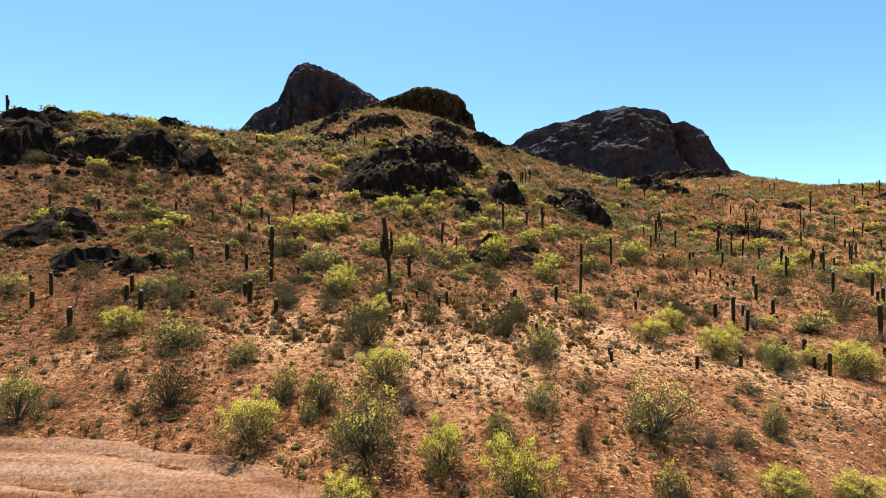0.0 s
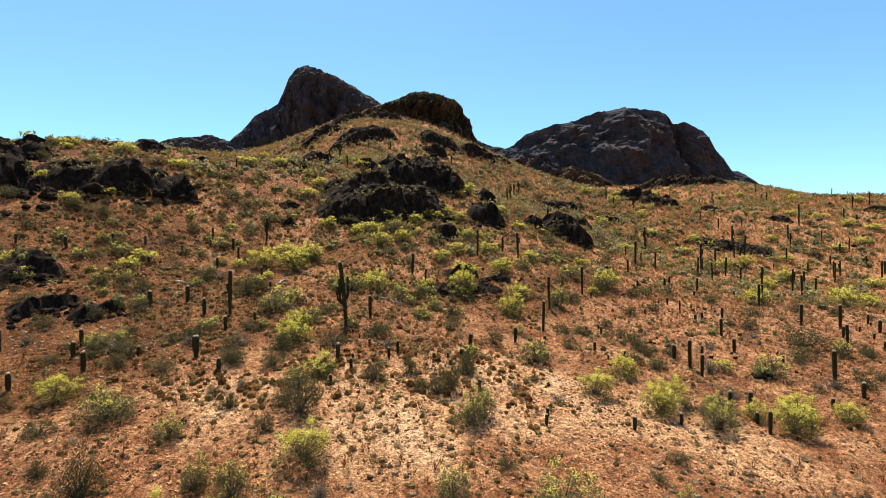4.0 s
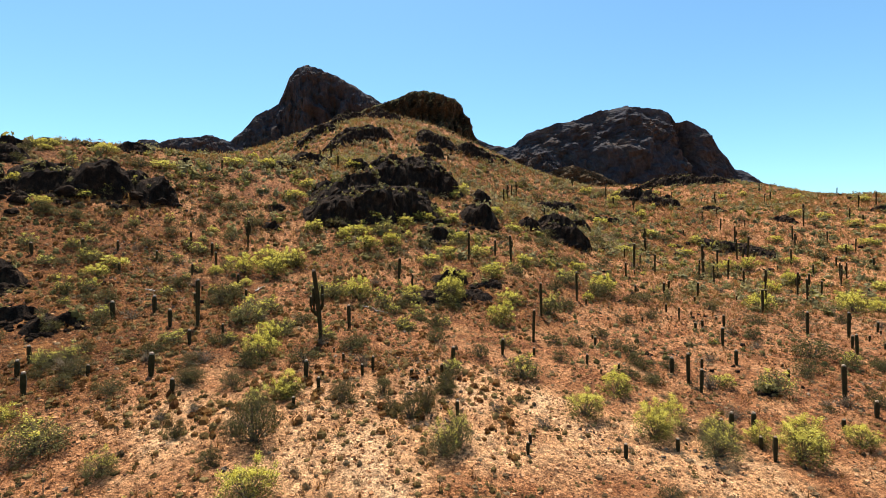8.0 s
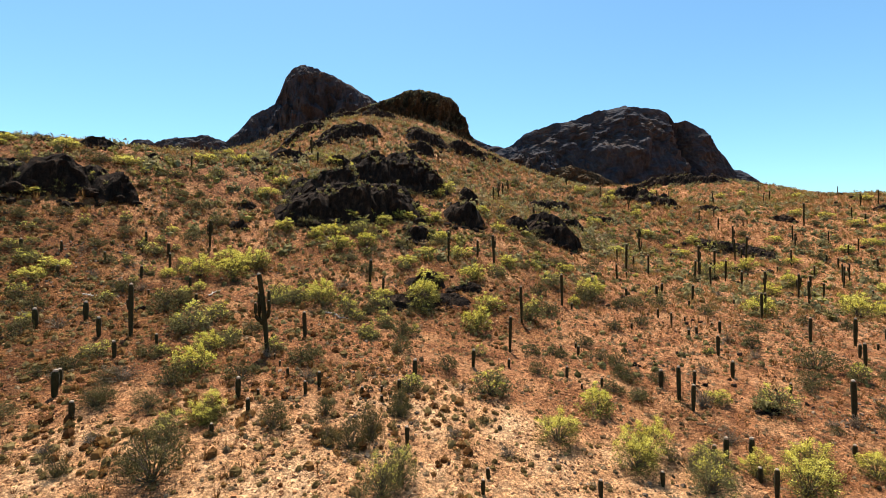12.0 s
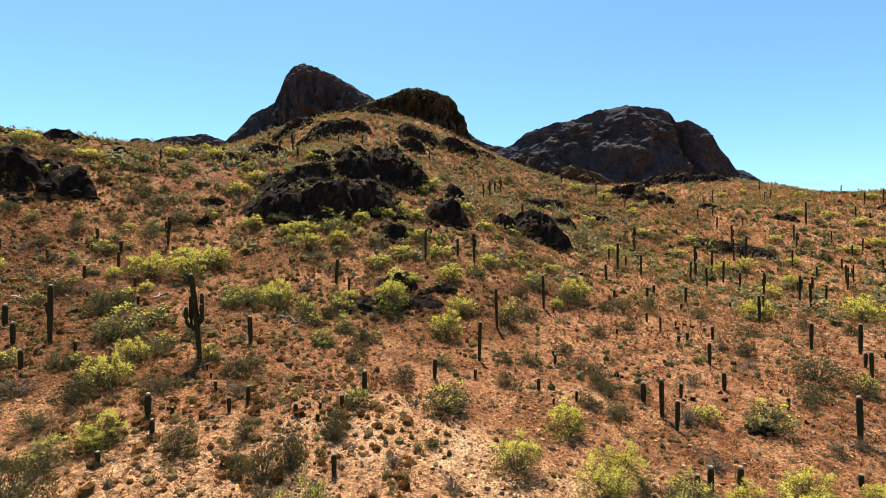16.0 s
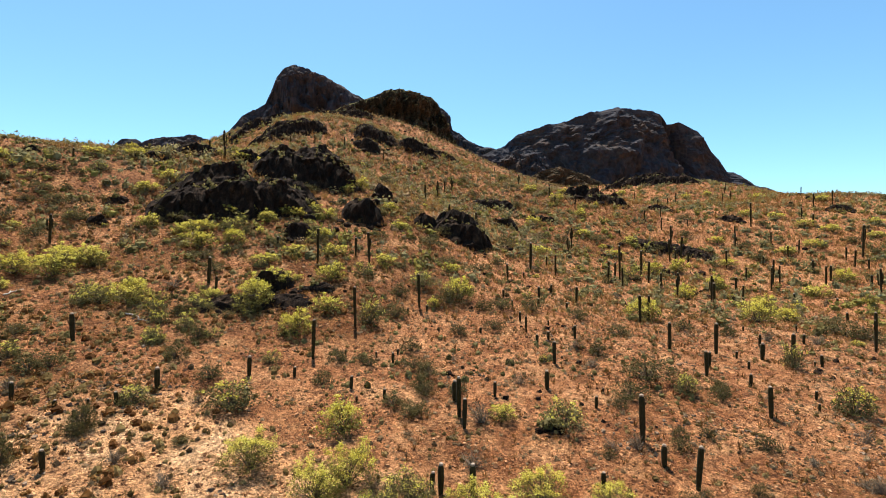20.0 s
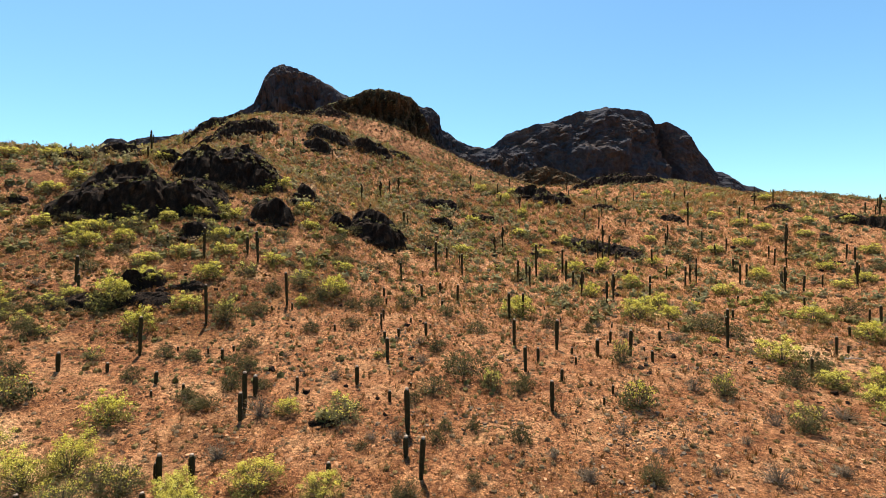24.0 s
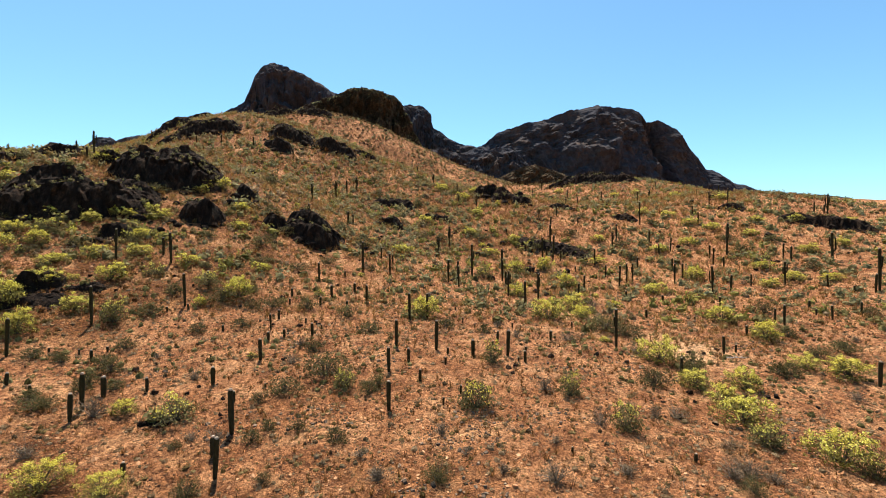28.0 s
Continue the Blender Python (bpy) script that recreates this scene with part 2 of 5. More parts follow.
LEAF_CUSHION = leaf_material("grey_cushion_leaf", (0.125, 0.076, 0.037), (0.228, 0.150, 0.078), (0.350, 0.250, 0.145), glow=0.5)
LEAF_DRY = leaf_material("dry_leaf", (0.038, 0.025, 0.012), (0.090, 0.060, 0.030), (0.180, 0.126, 0.066), glow=0.3)
GRASS = leaf_material("dry_grass", (0.055, 0.021, 0.006), (0.130, 0.052, 0.014), (0.245, 0.122, 0.038), glow=0.35)
STRAW = leaf_material("golden_grass", (0.11, 0.048, 0.013), (0.22, 0.110, 0.032), (0.34, 0.20, 0.07), glow=0.35)
BLOSSOM = leaf_material("yellow_blossom", (0.48, 0.395, 0.040), (0.64, 0.545, 0.080), (0.78, 0.70, 0.18), glow=0.42)


# ---- ground ----
BASE = 2.30
NEAR = (
    (-0.18, -0.26, -0.09, -0.30, -0.52, 0.04, 0.17, 0.00),
    (-0.32, 0.65, 0.18, 0.49, -0.31, 0.14, 0.47, -0.22),
    (-0.38, 0.08, 0.34, -0.82, 0.15, 0.08, -0.01, -0.59),
    (-0.58, -1.13, 0.82, 0.99, 0.06, 0.02, 0.00, -0.11),
)
MID = (
    (-0.89, -2.22, -0.67, -3.65, 0.64, -0.07, -0.03, -0.22),
    (2.68, -1.39, 1.20, -0.32, -0.06, -2.45, -0.31, -0.53),
    (9.34, 3.40, -6.20, -0.20, 2.73, 1.45, -0.41, -1.00),
    (11.59, -1.61, 6.98, -0.83, -4.69, 0.61, -2.98, -2.21),
    (-24.56, -0.63, -12.40, -8.79, 7.50, 2.60, 4.83, -0.33),
)
FAR = (
    (8.12, -2.66, -12.83, 5.10, -14.73, 17.39, 4.73, 3.86),
    (7.78, -4.50, 8.30, 58.91, -21.16, 18.80, -25.47, 25.33),
    (-1.39, 4.75, -2.32, -68.00, 8.92, 20.52, -12.42, 2.96),
    (10.05, -28.56, 33.81, 55.08, 2.55, -27.64, 20.20, -1.99),
    (3.60, -8.75, -3.94, -27.15, -9.55, 8.20, -2.82, -0.13),
    (7.32, 3.39, 2.91, 5.73, 7.20, 2.38, 1.67, 8.50),
)
WIDE = (
    (14.01, 5.03, 3.18, 6.39, -8.00, -4.48, 8.20),
    (36.46, 16.18, 31.51, 33.05, 20.32, 17.10, 31.66),
    (13.91, 3.39, 4.98, -5.33, 5.77, -1.92, 10.63),
    (42.29, 21.17, 37.75, 18.10, 30.09, 17.49, 34.41),
)


def lattice(ix, iy, seed):
    h = (ix.astype(np.int64) * 374761393 + iy.astype(np.int64) * 668265263 + seed * 974711) & 0xFFFFFFFF
    h = ((h ^ (h >> 13)) * 1274126177) & 0xFFFFFFFF
    return ((h ^ (h >> 16)) & 0xFFFF) / 65535.0 * 2 - 1


def rough_of(x, y, size, octaves=4, seed=0):
    """Smooth noise on the plan, about -1 to 1."""
    total, amp = np.zeros_like(x), 1.0
    for o in range(octaves):
        u, v = x / size, y / size
        iu, iv = np.floor(u), np.floor(v)
        fu, fv = u - iu, v - iv
        fu, fv = fu * fu * (3 - 2 * fu), fv * fv * (3 - 2 * fv)
        a, b = lattice(iu, iv, seed + o), lattice(iu + 1, iv, seed + o)
        c, d = lattice(iu, iv + 1, seed + o), lattice(iu + 1, iv + 1, seed + o)
        total += amp * ((a * (1 - fu) + b * fu) * (1 - fv) + (c * (1 - fu) + d * fu) * fv)
        size, amp = size * 0.5, amp * 0.5
    return total


def road_mid(x):
    """The middle of the road: a gentle bend that runs on straight at both ends."""
    u = np.clip(x + 8, -8, 9)
    return 13.4 - 0.2 * u - 0.018 * u * u - 0.45 * np.maximum(x - 1, 0)


def swell(x, y, rows, x0, y0, step, width):
    z = np.zeros_like(x)
    for j, row in enumerate(rows):
        for i, a in enumerate(row):
            z += a * np.exp(-((x - x0 - i * step) ** 2 + (y - y0 - j * step) ** 2) / (2 * width * width))
    return z


def land(x, y):
    """The height of the land, in metres, at arrays of places."""
    x, y = np.asarray(x, float), np.asarray(y, float)
    z = BASE + swell(x, y, NEAR, -28, 14, 14, 10.5) + swell(x, y, MID, -60, 0, 30, 23.0) + swell(x, y, FAR, -210, 90, 70, 54.0) + swell(x, y, WIDE, -480, 160, 160, 120.0)
    away = np.clip(np.hypot(x - 20, y - 10) / 120, 0.35, 4)
    off_road = 1 - 0.9 * np.exp(-((y - road_mid(x)) / 1.4) ** 2)
    z += off_road * (0.11 * rough_of(x, y, 2.6, 3, 5) + 0.16 * away * rough_of(x, y, 9.0, 3, 9))
    z += off_road * np.clip((90 - y) / 30, 0, 1) * (0.07 * rough_of(x, y, 1.1, 2, 61) + 0.10 * np.abs(rough_of(x, y, 4.2, 2, 63)))
    edge = y - 19.2 - 0.5 * rough_of(x, y, 3.0, 2, 65)     # the broken rim of the bank over the road
    z += 0.42 * np.clip(edge / 0.5, 0, 1) * np.exp(-np.maximum(edge, 0) / 3.5) * np.clip((-8 - x) / 3, 0, 1) * np.clip((x + 40) / 10, 0, 1)
    return z + np.clip((y - 90) / 200, 0, 1) * 1.3 * rough_of(x, y, 40, 3, 21)


BARE = ((-15.5, 20.0, 2.4), (-9.5, 24.6, 3.8), (-1.0, 26.8, 4.8), (6.5, 31.5, 4.2), (12.5, 30.3, 3.2), (17.5, 27.2, 2.8), (20.5, 23.5, 2.6), (9.0, 27.0, 3.5), (57.7, 63.0, 3.0), (65.0, 52.0, 3.0), (2.0, 22.0, 3.0))
RUSTY = ((11.5, 50.0, 6.0), (20.4, 67.0, 4.0), (-22.0, 30.0, 9.0), (-30.0, 44.0, 10.0), (-3.0, 46.0, 6.0), (22.0, 33.0, 5.0), (34.0, 33.0, 7.0), (48.0, 34.0, 7.0), (58.0, 31.0, 6.0))


def soil_of(x, y, spots, seed):
    """How far a kind of soil shows: round its own spots and in noisy patches."""
    k = 0.30 * rough_of(x, y, 7.0, 3, seed) + 0.16
    for sx, sy, r in spots:
        k = k + 0.55 * np.exp(-((x - sx) ** 2 + (y - sy) ** 2) / (1.3 * r * r))
    return np.clip(k, 0, 1)


def at(x, y):
    return float(land(np.array([x]), np.array([y]))[0])


def graded(lo, hi, step, out_lo, out_hi, growth):
    mid = list(np.arange(lo, hi + step / 2, step))
    a, s = [], step
    while (a[-1] if a else lo) > out_lo:
        s *= growth
        a.append((a[-1] if a else lo) - s)
    b, s = [], step
    while (b[-1] if b else mid[-1]) < out_hi:
        s *= growth
        b.append((b[-1] if b else mid[-1]) + s)
    return np.array(a[::-1] + mid + b)


def mesh_of(name, verts, faces, material, smooth=False):
    """A mesh from arrays: n x 3 places, m x k corners."""
    verts, faces = np.asarray(verts, np.float32), np.asarray(faces, np.int32)
    me = bpy.data.meshes.new(name)
    k = faces.shape[1]
    me.vertices.add(len(verts))
    me.vertices.foreach_set("co", verts.ravel())
    me.loops.add(faces.size)
    me.loops.foreach_set("vertex_index", faces.ravel())
    me.polygons.add(len(faces))
    me.polygons.foreach_set("loop_start", np.arange(len(faces), dtype=np.int32) * k)
    me.polygons.foreach_set("use_smooth", np.full(len(faces), smooth))
    me.update(calc_edges=True)
    me.validate()
    me.materials.append(material)
    return me


def sheet_faces(nx, ny):
    i = np.arange(nx * (ny - 1)).reshape(ny - 1, nx)[:, :-1].ravel()
    return np.stack([i, i + 1, i + nx + 1, i + nx], 1)


gx, gy = graded(-34, 80, 0.40, -3600, 3600, 1.055), graded(8, 62, 0.40, -2500, 3600, 1.05)
GX, GY = np.meshgrid(gx, gy)
ground = new("ground", mesh_of("ground", np.stack([GX.ravel(), GY.ravel(), land(GX.ravel(), GY.ravel())], 1), sheet_faces(len(gx), len(gy)), SOIL, True))
for which, spots, seed in (("bare", BARE, 71), ("rusty", RUSTY, 75)):
    ground.data.attributes.new(which, "FLOAT", "POINT").data.foreach_set("value", soil_of(GX.ravel(), GY.ravel(), spots, seed).astype(np.float32) + (np.clip((GY.ravel() - 36) / 90 - np.maximum(GX.ravel() - 10, -60) / 110, -0.25, 0.44).astype(np.float32) if which == "rusty" else np.float32(0)))
tagged(ground, "stony orange-brown desert soil rising to a rocky ridge", "ground", kind="structure")


def build_road():
    xs = np.arange(-60, 66.01, 0.3)
    across = np.linspace(-1.55, 1.55, 21)
    X = np.repeat(xs[:, None], 21, 1)
    wander = 0.15 * rough_of(xs, xs * 0 + 3.3, 2.2, 3, 31)
    Y = road_mid(X) + across[None, :] * (1 + wander[:, None])
    rut = -0.11 * np.exp(-((np.abs(across) - 0.72) / 0.20) ** 2)[None, :] + 0.05 * np.exp(-(across / 0.3) ** 2)[None, :]
    edge = np.where(np.abs(across) > 1.2, -0.5 * (np.abs(across) - 1.2), 0.0)[None, :]
    Z = land(X, Y) + 0.10 + rut + edge + 0.03 * rough_of(X, Y, 0.7, 3, 33)
    me = mesh_of("road", np.stack([X.ravel(), Y.ravel(), Z.ravel()], 1), sheet_faces(21, len(xs)), ROAD, True)
    tagged(new("road", me), "pale dirt track with two wheel ruts", "road", kind="structure")


build_road()


# ---- mountains ----
def mountain(name, profile, y0, foot, front, label, material, cols=250, rows=96, cliff=(0.10, 0.30), rough=0.05, seed=0, size=40.0, top=0.9, toe=0.2, clefts=()):
    """A crag with the given crest line (x, z); it drops from a sloping top over a cliff to an apron."""
    px, pz = [p[0] for p in profile], [p[1] for p in profile]
    us = np.linspace(px[0], px[-1], cols)
    verts = []
    s_at, z_at = (-1.0, -0.45, 0, cliff[0], cliff[1], 0.62, 1.0), (0, 0.5, 1.0, top, toe, 0.08, -0.05)
    for s in np.concatenate([np.linspace(-1, 0, 14)[:-1], np.linspace(0, 1, rows)]):
        for u in us:
            crest = np.interp(u, px, pz) + size * 0.055 * noise.fractal(Vector((u / size * 2.4, seed, 0.5)), 0.6, 2.2, 6)
            h = max(crest - foot, 1.0)
            big = noise.fractal(Vector((u / size / 2.2 + seed, 1.7, seed * 0.3)), 0.8, 2.0, 3)
            depth = front * (0.75 + 0.35 * big) * (0.35 + 0.65 * min(1.0, h / (max(pz) - foot)))
            f = np.interp(s, s_at, z_at)
            z = foot + h * f
            y = y0 - depth * s if s > 0 else y0 - front * 1.2 * s
            for cx, cw, cd in clefts:
                y += cd * math.exp(-((u - cx - 0.25 * (crest - z)) / cw) ** 2) * min(1, max(0, s * 12))
            p = Vector((u / size, y / size, z / size * 1.15 + seed))
            d = noise.fractal(p, 0.85, 2.1, 7) + 0.55 * noise.fractal(p * Vector((2.6, 2.6, 3.2)), 0.7, 2.1, 5) - 0.34 * (noise.ridged_multi_fractal(p * 1.6, 0.8, 2.3, 6, 1.0, 2.0) - 0.9)
            keep = min(1.0, max(0.0, s * 7)) + 0.12
            verts.append((u + 0.3 * d * rough * h, y - d * rough * h * keep * 2.0, z + d * rough * h * 0.45 * keep))
    me = mesh_of(name, verts, sheet_faces(cols, rows + 13), material, False)
    return tagged(new(name, me), label, "mountain", kind="structure")


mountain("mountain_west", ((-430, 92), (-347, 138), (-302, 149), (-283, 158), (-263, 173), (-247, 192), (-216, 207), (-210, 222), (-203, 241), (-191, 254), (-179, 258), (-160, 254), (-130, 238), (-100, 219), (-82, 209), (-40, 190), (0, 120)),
         640, 60, 95, "steep dark brown rock peak with shaded cliff face", HAZY_CLIFF, seed=3, size=42)
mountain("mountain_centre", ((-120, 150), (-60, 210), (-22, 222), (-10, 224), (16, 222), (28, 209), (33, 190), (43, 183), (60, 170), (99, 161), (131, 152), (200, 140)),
         705, 60, 80, "dark brown cliff block on a far ridge", HAZY_CLIFF, seed=11, size=36)
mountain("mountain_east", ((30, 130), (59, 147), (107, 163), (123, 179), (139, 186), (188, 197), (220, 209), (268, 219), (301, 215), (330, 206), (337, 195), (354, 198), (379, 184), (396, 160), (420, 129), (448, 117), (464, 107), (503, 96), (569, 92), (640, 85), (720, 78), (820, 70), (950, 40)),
         690, 55, 120, "broad dark brown rock dome with shaded cliffs", HAZY_CLIFF, cols=300, rows=100, rough=0.036, seed=7, size=46, cliff=(0.38, 0.55), top=0.62, toe=0.14, clefts=((337, 9, 26), (160, 14, 10), (225, 10, 8)))
mountain("mountain_spur", ((-40, 120), (12, 138), (41, 143), (62, 137), (85, 134), (100, 138), (113, 143), (132, 141), (146, 136), (157, 119), (171, 101), (200, 80)),
         622, 58, 60, "low dark rock terrace below a dome", HAZY_CLIFF, cols=200, rows=50, seed=29, size=20, cliff=(0.2, 0.5), top=0.8, toe=0.2)
mountain("mountain_apron", ((70, 66), (102, 88), (116, 95), (130, 101), (144, 104), (155, 101), (169, 96), (199, 82), (223, 72), (260, 55)),
         520, 45, 60, "scrubby brown talus cone below cliffs", APRON, cols=150, rows=50, seed=31, size=12, cliff=(0.3, 0.6), top=0.72, toe=0.38)
mountain("mountain_low", ((-520, 80), (-400, 115), (-375, 122), (-344, 126), (-332, 135), (-317, 136), (-311, 131), (-298, 135), (-289, 137), (-252, 139), (-200, 120), (-150, 90)),
         530, 70, 60, "low dark rocky hills on the horizon", HAZY_CLIFF, seed=17, size=24)
mountain("hilltop", ((-75, 94), (-60, 104), (-48, 110), (-38, 113), (-27, 117), (-19, 121), (-11, 122), (-4, 121), (5, 119), (13, 115), (18, 109), (22, 100), (28, 88), (37, 70)),
         330, 62, 30, "rounded dark rocky hilltop with sparse scrub", NUB, seed=23, size=10, rough=0.08, cliff=(0.35, 0.62), top=0.72, toe=0.3)


# ---- where things stand: x, y, then width and height (saguaros: height, kind) ----
SAGUAROS_A = (
    (-18.89, 24.60, 0.99, 0), (9.05, 25.12, 0.65, 0), (14.08, 26.01, 0.80, 0), (9.36, 26.19, 0.51, 0), (-16.53, 26.61, 1.26, 0),
    (-22.78, 26.90, 0.96, 0), (-2.77, 26.94, 0.60, 0), (22.28, 27.15, 1.40, 0), (24.79, 27.26, 0.97, 0), (17.29, 27.30, 0.73, 0),
    (-9.33, 27.40, 0.90, 0), (5.76, 28.20, 0.91, 0), (22.29, 28.27, 0.73, 0), (23.04, 28.36, 0.54, 0), (-18.59, 28.52, 1.01, 0),
    (-14.82, 28.74, 0.68, 0), (-23.18, 28.74, 1.43, 0), (-2.01, 28.99, 0.87, 0), (-11.54, 29.16, 1.32, 0), (21.47, 29.60, 1.38, 0),
    (22.83, 29.74, 1.39, 0), (-25.47, 29.96, 0.57, 0), (21.08, 30.00, 0.82, 0), (-19.22, 30.05, 1.07, 0),
)
SAGUAROS_B = (
    (18.74, 30.11, 0.41, 0), (-12.35, 30.47, 0.87, 0), (-3.16, 30.54, 1.18, 0), (28.66, 30.56, 0.70, 0), (32.88, 30.66, 2.00, 0),
    (-2.28, 30.92, 0.51, 0), (-0.01, 31.67, 0.77, 0), (56.12, 31.94, 0.50, 0), (4.10, 31.95, 0.45, 0), (2.96, 32.15, 0.57, 0),
    (32.08, 32.19, 1.12, 0), (50.11, 32.39, 0.35, 0), (0.48, 32.61, 0.89, 0), (3.93, 33.05, 0.40, 0), (-1.59, 33.60, 0.54, 0),
    (4.88, 33.70, 0.70, 0), (-11.89, 33.90, 1.03, 0), (32.00, 34.47, 2.52, 0), (10.27, 35.06, 0.47, 0), (-2.55, 35.06, 0.35, 0),
    (22.68, 35.09, 1.67, 0), (10.74, 35.51, 0.92, 0), (-10.59, 35.89, 0.72, 0), (5.64, 35.91, 1.28, 0),
)
SAGUAROS_C = (
    (-3.21, 35.98, 0.35, 0), (-3.77, 36.25, 5.23, 2), (22.44, 36.32, 2.24, 0), (-14.70, 36.52, 1.30, 0), (-18.98, 36.77, 1.31, 0),
    (40.34, 36.90, 1.82, 0), (-12.93, 36.97, 3.50, 3), (16.50, 37.20, 0.40, 0), (43.61, 37.56, 0.52, 0), (30.64, 37.87, 0.77, 0),
    (18.02, 37.89, 0.70, 0), (22.24, 38.39, 1.31, 0), (-17.08, 38.59, 1.39, 0), (15.89, 38.66, 0.87, 0), (24.71, 38.82, 0.95, 0),
    (9.50, 38.97, 1.26, 0), (44.74, 39.28, 0.62, 0), (12.07, 39.75, 0.66, 0), (31.78, 40.10, 0.39, 0), (28.22, 40.26, 1.27, 0),
    (-2.55, 40.34, 1.95, 0), (42.00, 41.34, 0.86, 0), (12.51, 42.40, 2.78, 0), (-34.43, 42.46, 0.90, 0),
)
SAGUAROS_D = (
    (39.72, 42.51, 1.81, 0), (17.95, 43.23, 0.82, 0), (16.72, 43.67, 0.48, 0), (14.50, 43.67, 0.39, 0), (-31.19, 44.04, 1.09, 0),
    (-12.38, 44.13, 0.75, 0), (76.60, 44.20, 2.00, 0), (43.80, 44.40, 0.64, 0), (-16.38, 44.43, 0.53, 0), (41.01, 44.51, 1.20, 0),
    (18.15, 44.63, 0.45, 0), (29.72, 44.70, 1.70, 0), (-23.98, 44.76, 0.94, 0), (62.15, 45.35, 1.48, 0), (50.05, 45.55, 0.97, 0),
    (49.53, 45.59, 0.44, 0), (44.00, 46.19, 0.61, 0), (-13.98, 46.20, 1.40, 0), (46.00, 46.24, 1.34, 0), (-28.52, 46.52, 1.38, 0),
    (48.86, 46.93, 2.14, 0), (43.07, 47.33, 2.45, 0), (6.17, 47.38, 0.58, 0), (-18.85, 47.41, 1.11, 0),
)
SAGUAROS_E = (
    (71.18, 47.49, 0.42, 0), (39.76, 48.06, 2.34, 0), (29.08, 48.11, 0.83, 0), (14.35, 48.17, 3.28, 0), (-26.45, 48.19, 1.03, 0),
    (50.59, 48.36, 0.43, 0), (30.17, 48.89, 0.75, 0), (-23.11, 48.94, 0.95, 0), (32.44, 49.21, 1.15, 0), (47.92, 49.37, 0.48, 0),
    (24.64, 49.62, 0.56, 0), (-17.76, 49.85, 1.68, 0), (28.55, 50.21, 1.44, 0), (48.41, 50.25, 1.09, 0), (1.74, 50.82, 1.50, 0),
    (32.75, 51.11, 0.42, 0), (59.27, 51.34, 3.55, 1), (69.00, 51.36, 1.68, 0), (70.22, 51.58, 0.77, 0), (53.50, 52.03, 0.93, 0),
    (18.30, 52.25, 0.54, 0), (-21.82, 52.28, 0.74, 0), (0.24, 52.52, 2.45, 0), (30.95, 52.55, 0.54, 0),
)
SAGUAROS_F = (
    (28.42, 52.69, 0.92, 0), (19.98, 52.73, 0.65, 0), (-19.69, 52.99, 1.13, 0), (-22.09, 53.33, 1.58, 0), (19.25, 53.54, 3.15, 0),
    (-0.96, 55.07, 0.72, 0), (40.38, 55.41, 2.72, 0), (46.80, 55.57, 0.35, 0), (73.88, 55.72, 1.17, 0), (-17.08, 55.96, 3.11, 1),
    (50.57, 55.97, 0.56, 0), (28.24, 56.39, 0.70, 0), (45.64, 56.51, 0.57, 0), (33.80, 57.31, 0.78, 0), (42.03, 57.40, 2.63, 0),
    (31.01, 57.59, 0.90, 0), (57.01, 57.74, 0.70, 0), (27.68, 58.95, 0.93, 0), (80.06, 59.08, 2.22, 0), (-1.15, 59.10, 0.96, 0),
    (18.78, 59.10, 1.24, 0), (-4.52, 59.70, 1.09, 0), (35.43, 59.77, 2.07, 0), (85.91, 59.95, 1.58, 0),
)
SAGUAROS_G = (
    (66.88, 60.02, 0.43, 0), (31.60, 60.16, 1.33, 0), (79.83, 60.23, 1.65, 0), (8.00, 60.48, 3.45, 1), (89.63, 60.58, 1.48, 0),
    (45.03, 61.30, 0.44, 0), (-55.15, 61.35, 3.27, 0), (85.53, 61.70, 0.76, 0), (13.33, 61.76, 3.47, 1), (3.17, 61.96, 1.10, 0),
    (41.45, 61.98, 0.65, 0), (72.19, 62.31, 0.51, 0), (33.53, 63.14, 1.16, 0), (11.52, 63.36, 2.08, 0), (67.49, 64.10, 1.05, 0),
    (87.36, 65.11, 1.01, 0), (-10.44, 65.23, 0.87, 0), (28.95, 65.29, 2.14, 0), (77.25, 66.09, 1.84, 0), (53.71, 66.48, 3.29, 0),
    (98.24, 68.33, 2.41, 0), (31.35, 68.52, 0.78, 0), (99.22, 68.84, 5.51, 0), (96.69, 69.67, 0.94, 0),
)
SAGUAROS_H = (
    (56.43, 72.03, 3.70, 1), (-27.72, 72.47, 1.71, 0), (32.93, 72.72, 3.80, 0), (73.43, 72.79, 0.91, 0), (52.58, 73.28, 3.45, 0),
    (96.38, 73.46, 1.69, 0), (36.47, 73.75, 2.93, 0), (45.91, 74.88, 2.98, 0), (69.29, 74.93, 1.26, 0), (81.73, 75.53, 3.97, 0),
    (84.28, 75.54, 2.54, 0), (62.88, 75.80, 2.28, 0), (-13.30, 76.07, 0.96, 0), (44.47, 76.50, 3.22, 0), (92.93, 76.83, 3.40, 0),
    (88.28, 77.25, 1.79, 0), (45.87, 77.71, 3.11, 0), (53.03, 79.13, 2.51, 0), (84.18, 79.73, 2.11, 0), (-23.25, 80.87, 1.28, 0),
    (65.45, 81.70, 2.39, 0), (70.95, 81.95, 3.55, 0), (48.25, 82.41, 5.25, 0), (79.97, 82.92, 3.08, 0),
)
